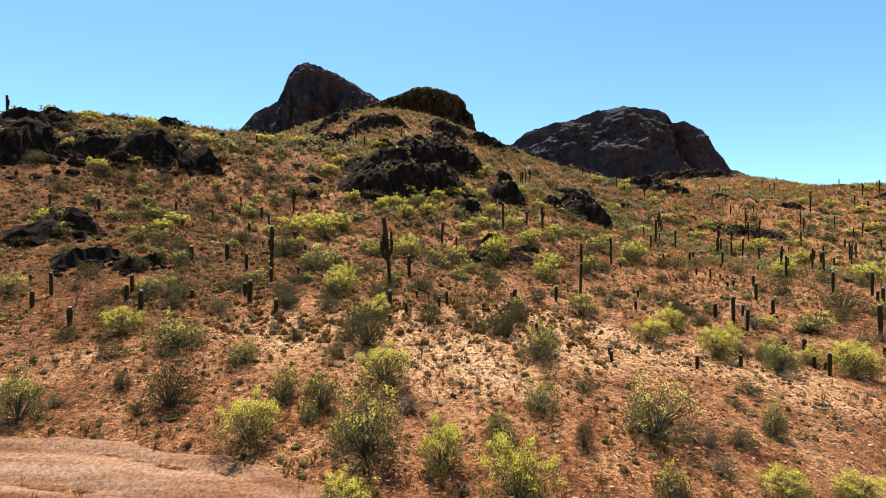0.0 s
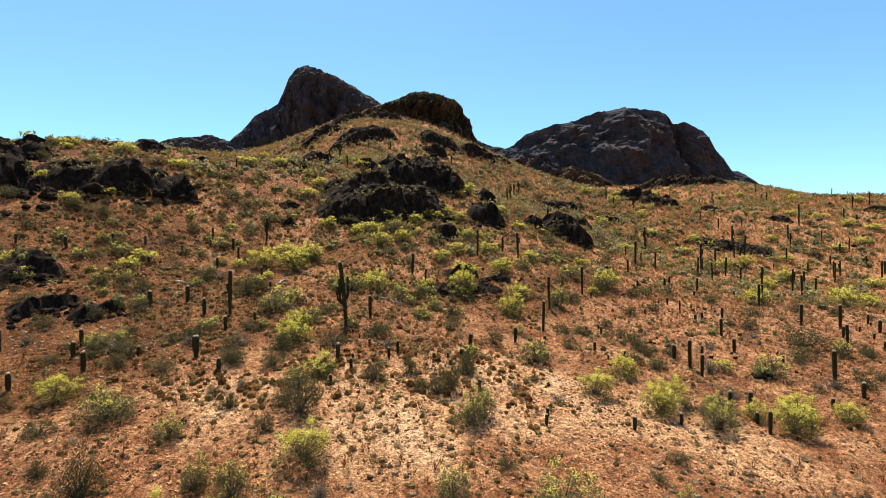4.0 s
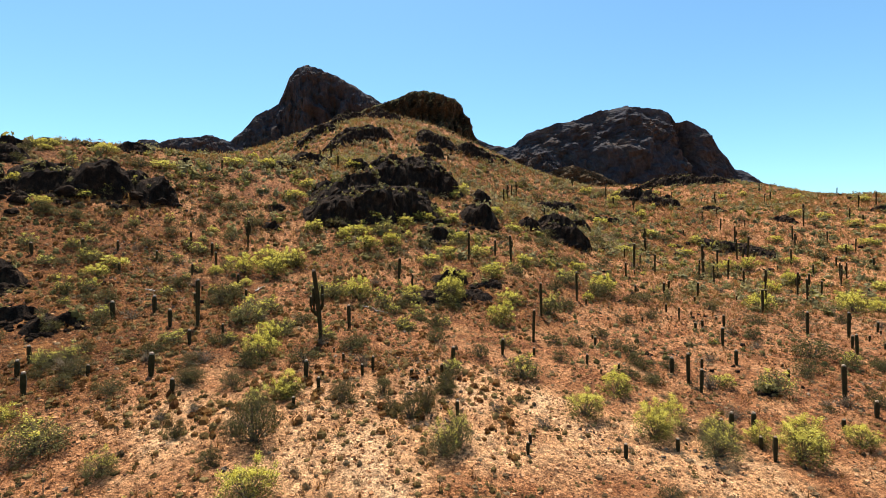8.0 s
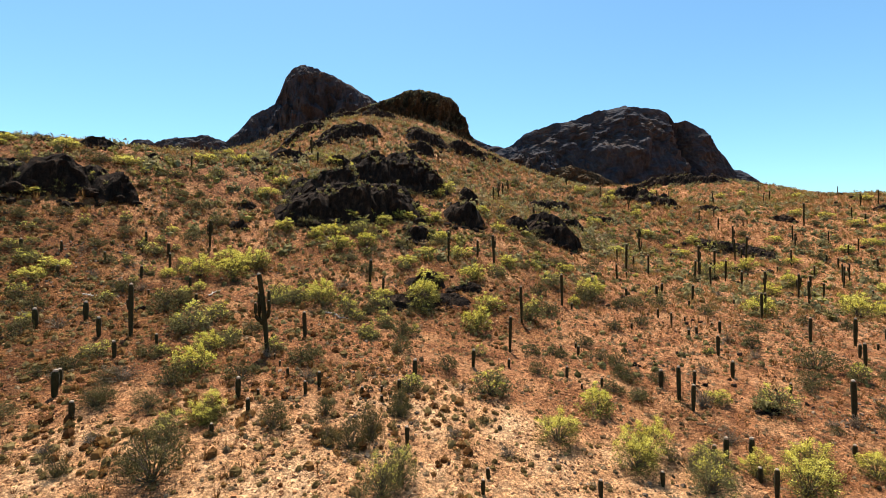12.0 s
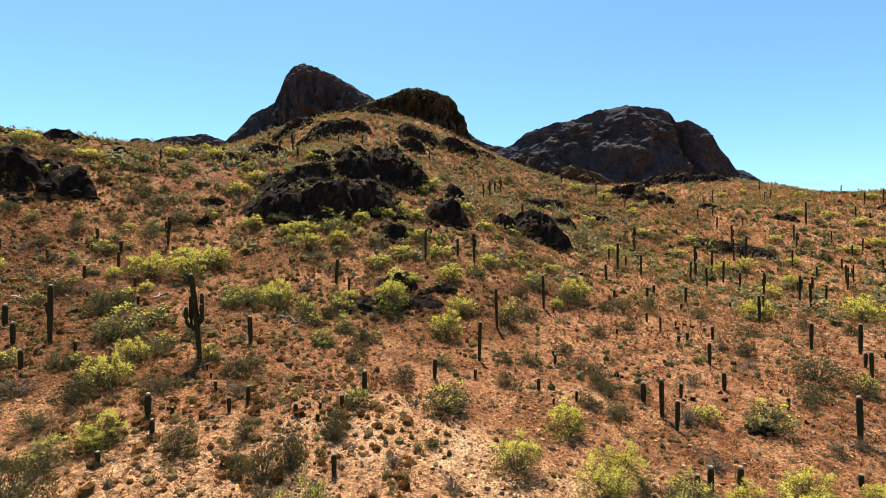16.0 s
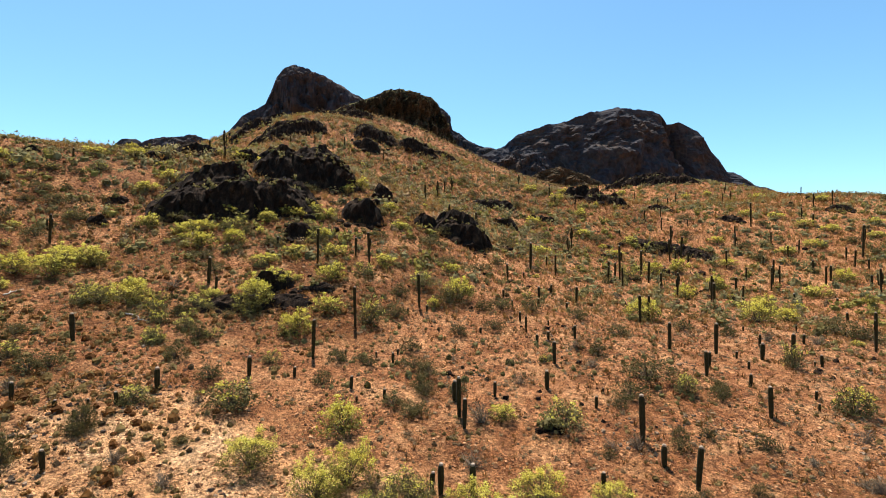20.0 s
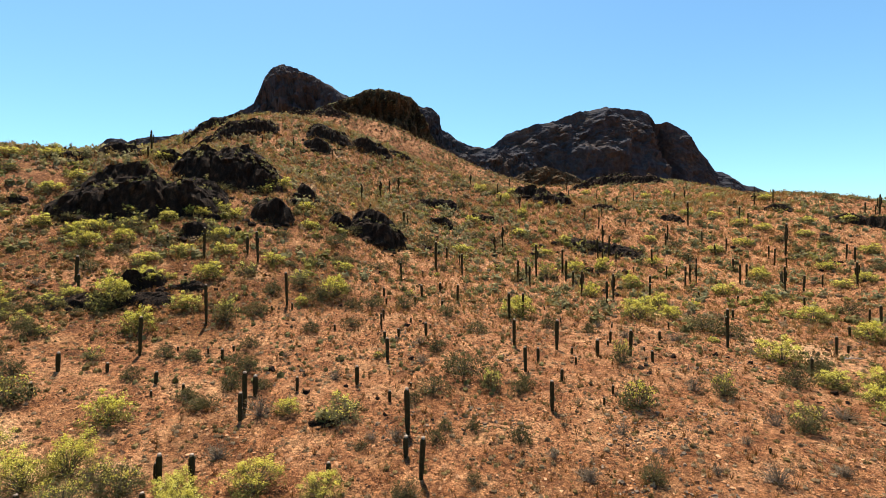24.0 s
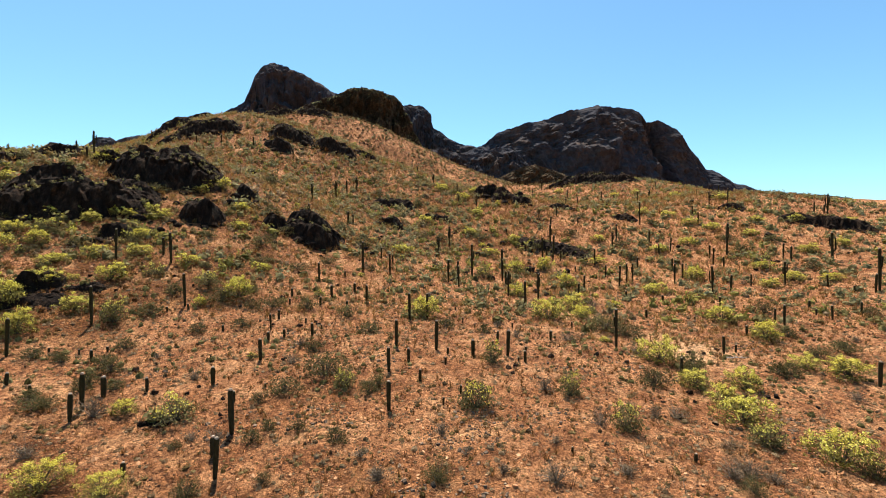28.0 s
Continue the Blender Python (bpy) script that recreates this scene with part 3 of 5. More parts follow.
SAGUAROS_I = (
    (105.18, 83.47, 4.97, 0), (53.08, 83.47, 3.46, 0), (82.10, 84.67, 2.43, 0), (-13.49, 85.37, 2.02, 0), (100.92, 86.53, 2.49, 0),
    (90.04, 86.88, 1.85, 0), (99.86, 86.95, 2.97, 0), (53.56, 87.54, 4.11, 0), (70.89, 87.94, 2.01, 0), (-17.29, 88.16, 2.29, 0),
    (89.28, 88.64, 2.84, 0), (82.40, 88.65, 2.18, 0), (-15.78, 90.11, 3.94, 0), (77.40, 90.84, 1.99, 0), (66.65, 90.92, 0.99, 0),
    (90.40, 91.70, 2.26, 0), (93.73, 92.26, 5.65, 0), (43.02, 92.59, 3.28, 1), (26.96, 93.00, 2.50, 0), (70.77, 93.17, 3.06, 0),
    (63.80, 95.25, 4.82, 0), (27.45, 95.31, 1.85, 0), (62.06, 95.67, 4.12, 0), (83.44, 95.89, 2.07, 0),
)
SAGUAROS_J = (
    (85.89, 96.60, 2.60, 0), (44.97, 97.95, 3.91, 1), (64.50, 100.42, 4.89, 1), (83.85, 101.01, 2.74, 0), (78.27, 103.19, 3.36, 0),
    (17.67, 104.13, 3.39, 0), (121.86, 105.03, 4.57, 1), (56.84, 106.23, 1.16, 0), (122.55, 106.79, 1.98, 0), (120.73, 107.13, 2.57, 0),
    (96.86, 107.54, 2.58, 0), (85.86, 110.19, 5.05, 0), (72.62, 110.21, 1.80, 0), (65.02, 113.94, 2.29, 0), (19.95, 115.32, 3.79, 0),
    (21.53, 119.70, 3.29, 0), (-15.69, 123.95, 2.05, 0), (-9.95, 124.88, 2.48, 0), (-3.58, 128.20, 2.41, 0), (5.96, 129.54, 2.43, 0),
    (85.70, 209.32, 4.75, 0), (66.48, 244.47, 11.15, 0),
)
BLOOMING_A = (
    (-2.38, 12.91, 1.63, 0.81), (2.28, 13.47, 2.14, 2.06), (0.06, 14.43, 1.49, 1.83), (13.11, 14.85, 1.72, 1.03), (10.91, 14.99, 1.56, 1.04),
    (-6.07, 15.32, 1.93, 1.76), (-2.31, 20.11, 2.31, 1.73), (-15.56, 23.66, 2.06, 1.51), (23.79, 27.33, 2.38, 1.91), (-3.68, 28.04, 1.97, 1.48),
    (16.59, 28.40, 2.15, 1.82), (22.50, 28.83, 1.67, 1.28), (28.61, 29.22, 1.81, 1.33), (25.66, 29.44, 2.49, 1.44), (17.49, 29.63, 2.37, 1.98),
    (13.24, 30.01, 2.26, 1.74), (64.33, 33.04, 3.00, 2.29), (-6.78, 33.06, 2.29, 1.89), (16.46, 33.68, 2.35, 1.96), (-7.25, 35.68, 1.71, 1.54),
    (61.91, 37.33, 3.17, 2.07), (62.43, 40.07, 2.28, 1.47), (61.77, 42.77, 2.48, 1.60), (-25.00, 43.36, 2.14, 1.28),
)
BLOOMING_B = (
    (66.08, 43.62, 2.66, 1.97), (-24.75, 45.38, 2.39, 1.30), (75.47, 45.69, 3.40, 1.90), (10.16, 45.92, 2.64, 2.37), (-3.03, 46.86, 2.80, 2.56),
    (73.29, 47.29, 2.18, 1.45), (61.73, 48.05, 3.40, 2.39), (5.82, 49.59, 3.40, 2.80), (1.91, 49.93, 1.99, 0.99), (-15.14, 50.00, 3.02, 2.26),
    (11.66, 50.08, 2.63, 1.67), (-12.33, 50.57, 3.31, 2.54), (-36.41, 51.10, 1.97, 1.08), (-11.42, 53.59, 3.00, 2.45), (-40.81, 53.66, 2.57, 1.44),
    (6.07, 53.78, 3.08, 1.79), (-14.04, 54.05, 3.40, 1.79), (75.23, 54.83, 3.35, 2.27), (-34.99, 54.89, 2.63, 1.16), (10.42, 56.21, 2.88, 2.02),
    (23.06, 56.59, 3.02, 2.61), (41.60, 57.58, 3.40, 2.80), (3.37, 58.07, 2.85, 1.14), (55.17, 61.02, 3.40, 2.80),
)
BLOOMING_C = (
    (5.27, 61.49, 2.54, 1.12), (74.96, 61.77, 3.24, 2.18), (59.16, 62.02, 3.00, 1.75), (14.98, 62.20, 2.68, 1.49), (9.44, 62.41, 2.58, 1.45),
    (-6.00, 63.43, 3.15, 1.58), (22.40, 64.56, 2.17, 1.24), (-48.03, 65.92, 3.16, 1.39), (59.60, 66.71, 3.40, 2.65), (-33.12, 67.11, 3.21, 1.54),
    (-41.30, 67.56, 3.40, 1.80), (-4.64, 67.69, 2.92, 1.43), (-0.37, 68.09, 2.57, 1.60), (-8.56, 68.89, 3.40, 1.73), (-15.95, 69.82, 3.40, 1.47),
    (2.64, 70.82, 2.72, 1.36), (6.30, 72.17, 2.45, 1.71), (-15.56, 73.55, 3.17, 1.55), (54.10, 74.00, 2.91, 2.30), (15.55, 74.68, 2.54, 1.52),
    (98.54, 75.76, 3.16, 1.42), (-27.41, 76.21, 2.92, 1.46), (90.32, 76.24, 2.93, 1.43), (94.86, 77.93, 3.40, 1.86),
)
BLOOMING_D = (
    (74.56, 78.09, 3.40, 2.04), (-23.22, 78.67, 3.40, 1.66), (13.34, 80.41, 3.08, 1.54), (6.35, 82.18, 2.48, 1.56), (63.04, 82.62, 3.40, 2.80),
    (83.55, 83.87, 3.40, 2.64), (5.94, 84.16, 3.40, 1.77), (94.79, 84.56, 3.40, 1.60), (-6.60, 85.15, 3.40, 2.04), (-10.60, 85.59, 3.40, 2.06),
    (7.93, 85.82, 2.97, 2.23), (37.09, 87.87, 3.40, 1.67), (56.03, 88.69, 3.40, 2.62), (106.06, 89.47, 3.40, 1.86), (112.54, 90.28, 3.40, 1.88),
    (61.33, 91.21, 3.40, 2.80), (71.31, 93.99, 3.28, 1.48), (52.47, 96.51, 3.37, 1.69), (83.99, 97.06, 3.40, 1.86), (89.93, 98.31, 3.40, 2.06),
    (102.55, 99.59, 3.40, 1.57), (122.31, 99.93, 3.40, 1.75), (74.79, 103.25, 3.18, 1.64), (58.00, 103.40, 2.74, 1.46),
)
BLOOMING_E = (
    (114.39, 103.63, 3.40, 1.64), (97.90, 104.34, 3.40, 1.84), (49.21, 105.15, 3.25, 1.67), (107.91, 105.63, 3.40, 1.49), (95.51, 108.15, 3.40, 1.72),
    (40.11, 110.12, 3.40, 1.90), (93.82, 113.98, 3.40, 1.62), (51.68, 115.64, 3.40, 2.00), (89.02, 117.13, 3.13, 1.67), (111.06, 123.59, 3.40, 1.77),
    (48.71, 125.93, 3.40, 2.17), (52.04, 132.37, 3.40, 1.90), (43.46, 132.91, 3.40, 2.29), (110.28, 145.75, 3.40, 2.11), (101.50, 169.24, 3.40, 2.16),
    (109.18, 169.38, 3.40, 2.17), (88.54, 191.72, 3.40, 2.46),
)
HALF_BLOOMING_A = (
    (6.90, 14.09, 1.38, 1.38), (-2.22, 14.86, 2.52, 2.52), (-2.86, 15.50, 1.26, 1.26), (2.04, 15.97, 1.11, 1.67), (-14.22, 16.23, 1.60, 1.88),
    (-4.57, 16.72, 0.78, 0.78), (8.02, 17.67, 3.01, 2.31), (-4.34, 17.80, 1.54, 1.54), (-5.86, 17.97, 1.25, 1.67), (3.91, 18.58, 1.61, 1.29),
    (13.15, 18.70, 1.20, 1.63), (-8.64, 21.14, 1.47, 1.23), (-12.03, 22.13, 2.80, 1.78), (5.00, 24.47, 1.84, 1.84), (5.70, 25.28, 1.61, 2.04),
    (-4.52, 26.59, 1.61, 1.61), (19.19, 27.06, 2.35, 1.88), (20.34, 28.72, 2.53, 1.77), (10.31, 34.53, 2.80, 2.00), (-9.49, 34.59, 1.30, 0.98),
    (61.38, 34.66, 2.14, 1.68), (53.89, 35.12, 2.02, 2.11), (28.17, 35.81, 2.91, 1.87), (45.61, 37.57, 2.63, 2.43),
)
HALF_BLOOMING_B = (
    (-10.04, 38.51, 3.40, 2.38), (51.87, 39.38, 1.73, 2.24), (37.04, 39.99, 1.77, 1.91), (-9.78, 41.34, 2.95, 1.57), (-32.40, 44.90, 1.73, 1.30),
    (47.49, 45.00, 1.79, 2.22), (-26.87, 45.36, 2.60, 1.52), (-0.41, 45.69, 2.27, 2.04), (-5.38, 46.83, 2.79, 2.10), (-6.90, 47.59, 2.50, 1.59),
    (1.54, 47.79, 2.29, 1.37), (15.37, 49.34, 2.48, 2.80), (-20.77, 52.58, 2.27, 1.26), (19.17, 58.00, 3.00, 2.02), (13.31, 58.87, 2.55, 1.82),
    (-2.86, 64.66, 3.09, 1.73), (50.16, 83.54, 3.40, 2.80),
)
GREEN_A = (
    (4.99, 16.33, 0.76, 1.33), (-10.70, 16.95, 0.60, 0.50), (-9.63, 17.16, 1.78, 2.18), (11.07, 17.52, 1.22, 0.82), (-12.05, 18.24, 0.85, 0.96),
    (-14.09, 20.77, 1.33, 0.85), (6.35, 20.81, 1.09, 0.73), (13.31, 21.48, 0.76, 0.50), (-4.75, 22.10, 0.90, 1.03), (-17.66, 22.70, 1.19, 0.93),
    (14.92, 22.96, 1.13, 0.86), (-7.17, 23.89, 1.00, 1.20), (-3.61, 23.99, 2.35, 2.35), (-4.80, 24.40, 1.13, 1.03), (3.30, 27.21, 1.43, 1.90),
    (2.24, 27.47, 1.09, 1.09), (-19.28, 27.66, 1.33, 0.74), (4.09, 28.03, 1.36, 2.35), (-0.59, 28.26, 1.64, 1.48), (-17.54, 28.76, 1.38, 0.83),
    (-6.73, 28.82, 1.59, 1.28), (-9.16, 29.04, 1.36, 1.19), (57.34, 29.25, 1.23, 0.86), (32.20, 29.40, 1.51, 1.10),
)
GREEN_B = (
    (1.56, 29.84, 1.13, 1.21), (43.31, 30.06, 1.56, 1.21), (35.25, 30.22, 0.82, 0.72), (5.16, 30.67, 1.43, 1.43), (-10.35, 30.98, 1.41, 0.99),
    (5.05, 31.32, 1.37, 1.49), (-14.22, 31.35, 1.35, 0.75), (65.04, 31.90, 1.38, 1.66), (-13.53, 32.01, 1.33, 1.03), (-13.09, 32.38, 1.20, 0.90),
    (29.71, 32.94, 0.86, 0.58), (33.48, 33.54, 1.18, 0.88), (37.91, 33.67, 1.41, 1.03), (61.47, 34.01, 1.20, 0.90), (-10.24, 34.47, 1.49, 0.99),
    (34.01, 34.58, 1.07, 0.86), (35.53, 34.71, 0.99, 0.86), (-27.08, 34.96, 1.84, 0.84), (-30.56, 35.64, 2.05, 0.85), (19.70, 36.16, 1.44, 0.96),
    (20.14, 36.66, 1.32, 0.83), (-6.86, 36.80, 2.11, 1.05), (-1.15, 36.88, 1.58, 1.23), (18.59, 37.21, 1.68, 1.01),
)
GREEN_C = (
    (32.11, 38.02, 1.04, 0.87), (20.44, 39.01, 1.51, 1.13), (14.00, 39.08, 1.44, 1.13), (22.41, 39.16, 1.21, 0.95), (38.72, 39.27, 1.44, 1.08),
    (33.28, 39.43, 2.36, 1.33), (4.38, 39.84, 1.93, 1.54), (20.06, 40.10, 1.67, 1.30), (39.27, 40.11, 1.48, 1.11), (20.43, 41.66, 1.71, 1.43),
    (35.37, 41.80, 3.16, 2.19), (-13.63, 42.15, 2.55, 2.14), (58.65, 42.28, 2.36, 1.77), (16.48, 42.32, 1.33, 0.92), (14.22, 42.48, 1.79, 1.00),
    (19.39, 42.54, 1.60, 1.20), (15.85, 42.70, 1.21, 0.88), (-13.45, 43.59, 2.70, 1.87), (-28.25, 43.82, 1.69, 0.84), (62.87, 45.06, 2.35, 1.71),
    (19.10, 45.27, 1.72, 1.08), (70.35, 46.23, 1.77, 1.33), (33.45, 46.24, 1.76, 1.39), (71.38, 46.36, 1.78, 1.34),
)
GREEN_D = (
    (64.18, 47.26, 1.82, 1.82), (22.81, 48.98, 1.90, 1.04), (76.28, 49.85, 2.42, 1.45), (-33.67, 50.60, 2.43, 1.16), (25.84, 50.72, 1.98, 1.09),
    (79.76, 50.90, 2.49, 1.25), (17.37, 51.22, 2.50, 1.50), (37.02, 51.53, 2.51, 1.11), (47.56, 53.45, 1.84, 1.32), (-30.75, 53.74, 2.32, 1.13),
    (-24.74, 54.42, 2.09, 1.15), (43.95, 54.56, 2.16, 1.19), (34.13, 54.80, 2.17, 1.35), (-0.46, 55.03, 2.67, 1.25), (61.64, 55.12, 3.26, 1.52),
    (26.93, 55.15, 2.45, 1.64), (21.97, 55.18, 3.26, 1.90), (17.36, 55.27, 2.12, 1.59), (77.86, 55.58, 2.22, 1.38), (30.05, 56.08, 2.23, 1.56),
    (60.04, 56.54, 3.40, 2.34), (-19.14, 56.74, 2.72, 1.52), (-2.75, 57.19, 2.46, 1.10), (23.72, 58.12, 1.95, 1.23),
)
GREEN_E = (
    (-0.78, 59.63, 2.45, 0.98), (-18.42, 60.75, 2.91, 1.74), (90.74, 60.84, 2.46, 1.23), (-53.91, 61.66, 3.40, 1.65), (2.44, 61.95, 2.31, 0.92),
    (-21.96, 62.59, 2.99, 1.44), (-24.71, 63.93, 2.76, 1.23), (81.27, 64.25, 2.48, 1.96), (18.53, 64.49, 2.15, 1.07), (-8.82, 64.86, 3.40, 1.61),
    (-35.52, 65.74, 3.40, 1.76), (21.83, 66.73, 2.51, 1.23), (25.79, 67.48, 2.82, 1.24), (-11.84, 67.67, 3.24, 1.62), (-27.27, 68.27, 3.27, 1.63),
    (13.59, 70.01, 2.36, 1.30), (-23.54, 71.49, 2.74, 1.37), (19.64, 71.58, 3.02, 1.51), (-12.34, 71.59, 3.40, 1.81), (28.53, 71.86, 2.73, 1.21),
    (-7.58, 72.19, 2.77, 1.52), (21.08, 77.43, 2.64, 1.65), (1.70, 78.70, 3.36, 1.68), (-20.08, 80.88, 2.33, 1.09),
)
GREEN_F = (
    (100.69, 81.91, 3.40, 1.55), (-2.74, 82.17, 3.40, 1.97), (16.69, 83.00, 3.40, 1.75), (30.96, 83.99, 3.40, 2.51), (26.66, 88.61, 3.40, 1.92),
    (96.93, 92.98, 3.40, 1.78), (78.06, 95.50, 3.34, 1.67), (104.22, 96.02, 3.36, 1.68), (97.51, 98.49, 3.40, 1.73), (61.68, 100.11, 3.08, 1.76),
    (40.02, 100.16, 3.40, 1.76), (43.27, 100.25, 3.08, 1.76), (78.11, 100.51, 3.40, 1.77), (51.20, 102.90, 3.40, 1.81), (9.79, 103.45, 3.40, 2.71),
    (70.10, 106.15, 3.40, 1.69), (88.13, 109.98, 3.40, 1.75), (73.92, 114.25, 3.40, 1.62), (122.45, 118.79, 3.40, 1.90), (37.95, 120.09, 3.40, 2.07),
    (28.64, 123.04, 3.40, 2.12), (25.92, 130.23, 3.40, 2.56), (47.58, 131.43, 3.40, 2.12), (37.27, 140.91, 3.40, 2.28),
)
GREEN_G = (
    (92.20, 169.87, 3.40, 2.17),
)
DRY_A = (
    (9.34, 15.65, 1.27, 0.82), (-13.73, 17.28, 1.01, 0.61), (9.83, 17.35, 1.21, 0.91), (-1.11, 18.03, 1.36, 0.94), (-8.56, 24.95, 0.85, 0.85),
    (-7.31, 25.81, 1.11, 0.67), (10.51, 28.31, 1.26, 0.88), (19.43, 28.87, 1.03, 1.29), (-16.17, 29.02, 1.67, 1.25), (7.96, 29.09, 1.04, 0.91),
    (18.64, 29.43, 1.19, 1.06), (48.68, 29.81, 1.74, 1.12), (40.52, 30.24, 1.40, 1.02), (58.96, 30.25, 1.28, 0.89), (57.02, 30.36, 1.54, 1.03),
    (52.08, 30.42, 1.29, 0.78), (46.41, 30.52, 1.03, 0.78), (58.04, 30.73, 1.94, 1.30), (40.42, 30.76, 1.05, 0.78), (-12.95, 31.00, 1.19, 0.89),
    (-9.69, 31.29, 2.27, 1.28), (23.00, 31.85, 1.75, 1.17), (44.71, 32.17, 0.97, 0.56), (39.39, 32.40, 1.12, 0.62),
)
DRY_B = (
    (49.49, 33.22, 1.02, 0.64), (58.68, 33.53, 1.18, 0.88), (30.15, 33.75, 1.04, 0.74), (31.46, 33.76, 1.42, 1.20), (43.52, 34.30, 1.27, 1.09),
    (8.59, 34.72, 0.98, 0.72), (52.54, 35.55, 1.52, 1.43), (23.59, 35.71, 2.09, 1.68), (56.44, 37.21, 1.18, 1.18), (57.79, 37.23, 2.01, 1.01),
    (-18.00, 37.35, 1.97, 1.07), (-20.47, 37.83, 1.81, 0.91), (-33.02, 40.03, 1.54, 0.77), (72.59, 41.54, 1.56, 0.97), (32.35, 44.04, 1.46, 1.04),
    (60.54, 49.75, 1.93, 1.21), (50.43, 52.21, 1.54, 1.28), (55.22, 52.60, 2.32, 1.13), (49.09, 55.68, 1.39, 1.11), (-52.92, 64.82, 2.80, 1.37),
    (63.06, 70.12, 2.88, 1.30),
)
OUTCROPS_A = (
    (-20.73, 34.04, 3.23, 1.21), (-24.35, 34.06, 4.24, 1.61), (27.35, 34.95, 1.51, 0.69), (-29.30, 37.19, 5.51, 1.85), (-15.07, 41.77, 1.48, 0.49),
    (-40.31, 47.95, 6.53, 4.65), (6.31, 48.65, 9.04, 0.95), (-40.01, 51.14, 1.97, 1.57), (6.22, 52.10, 3.70, 2.10), (9.84, 53.43, 3.16, 0.89),
    (-36.43, 53.71, 5.40, 3.94), (-32.72, 55.95, 6.29, 3.18), (-45.82, 58.18, 3.31, 1.98), (-28.50, 58.71, 3.33, 2.67), (-31.97, 59.80, 3.40, 2.18),
    (-16.14, 60.99, 1.81, 1.11), (-55.20, 62.69, 4.45, 1.93), (-50.46, 63.19, 4.86, 1.50), (4.80, 64.60, 3.20, 2.00), (-10.50, 65.00, 4.50, 2.60),
    (-17.09, 65.71, 2.25, 1.13), (-48.99, 66.17, 4.70, 1.25), (-2.40, 67.00, 17.00, 6.40), (-43.95, 68.96, 2.37, 0.79),
)
OUTCROPS_B = (
    (-39.37, 71.33, 4.90, 1.63), (-32.37, 71.57, 2.05, 0.98), (10.81, 72.71, 5.16, 3.17), (-12.04, 73.31, 4.34, 1.73), (24.30, 76.20, 7.84, 4.81),
    (19.07, 78.24, 3.59, 2.16), (-21.42, 78.89, 5.60, 1.49), (1.40, 80.20, 14.61, 7.30), (-9.54, 84.65, 4.48, 2.14), (11.93, 85.20, 3.14, 2.51),
    (-18.06, 85.46, 6.10, 2.56), (63.78, 98.57, 13.66, 1.82), (116.60, 99.52, 13.99, 2.37), (33.35, 102.87, 5.13, 2.01), (42.35, 111.94, 6.48, 1.30),
    (83.60, 113.12, 5.24, 1.57), (107.27, 113.45, 5.21, 1.86), (32.75, 117.77, 8.19, 1.37), (71.90, 121.07, 5.62, 1.12), (59.95, 124.03, 7.92, 3.17),
    (-23.58, 126.54, 5.88, 1.54), (55.27, 128.51, 6.27, 2.98), (1.76, 130.04, 5.44, 2.27), (-16.49, 130.77, 12.91, 3.42),
)
OUTCROPS_C = (
    (3.18, 136.62, 10.48, 5.00), (14.20, 140.03, 8.96, 2.69), (-32.20, 141.14, 9.85, 2.46), (21.70, 145.80, 5.94, 1.53), (-28.63, 150.04, 6.99, 1.57),
    (111.13, 198.23, 16.21, 2.32), (101.97, 206.67, 24.59, 3.75), (-51.40, 285.14, 16.34, 3.92), (-31.01, 288.01, 15.19, 3.80),
)
SAGUAROS = SAGUAROS_A + SAGUAROS_B + SAGUAROS_C + SAGUAROS_D + SAGUAROS_E + SAGUAROS_F + SAGUAROS_G + SAGUAROS_H + SAGUAROS_I + SAGUAROS_J
BLOOMING = BLOOMING_A + BLOOMING_B + BLOOMING_C + BLOOMING_D + BLOOMING_E
HALF_BLOOMING = HALF_BLOOMING_A + HALF_BLOOMING_B
GREEN = GREEN_A + GREEN_B + GREEN_C + GREEN_D + GREEN_E + GREEN_F + GREEN_G
DRY = DRY_A + DRY_B
OUTCROPS = OUTCROPS_A + OUTCROPS_B + OUTCROPS_C


# ---- parts ----
def part(name, data, parent, label=""):
    ob = new(name, data)
    ob.parent = parent
    return tagged(ob, label) if label else ob


def thing(name, label, category, group="", kind=""):
    return tagged(new(name), label, category, group, kind)


def tube(path, radii, sides=5):
    """Places and corners of a tapering tube along a path."""
    v, f = [], []
    for k, (p, r) in enumerate(zip(path, radii)):
        d = (Vector(path[min(k + 1, len(path) - 1)]) - Vector(path[max(k - 1, 0)])).normalized()
        q = d.to_track_quat("Z", "Y")
        for i in range(sides):
            a = 2 * math.pi * i / sides
            v.append(Vector(p) + q @ Vector((math.cos(a) * r, math.sin(a) * r, 0)))
    for k in range(len(path) - 1):
        for i in range(sides):
            j = (i + 1) % sides
            f.append((k * sides + i, k * sides + j, (k + 1) * sides + j, (k + 1) * sides + i))
    return v, f


def joined(pieces):
    v, f = [], []
    for pv, pf in pieces:
        o = len(v)
        v += [tuple(p) for p in pv]
        f += [tuple(i + o for i in q) for q in pf]
    return v, f


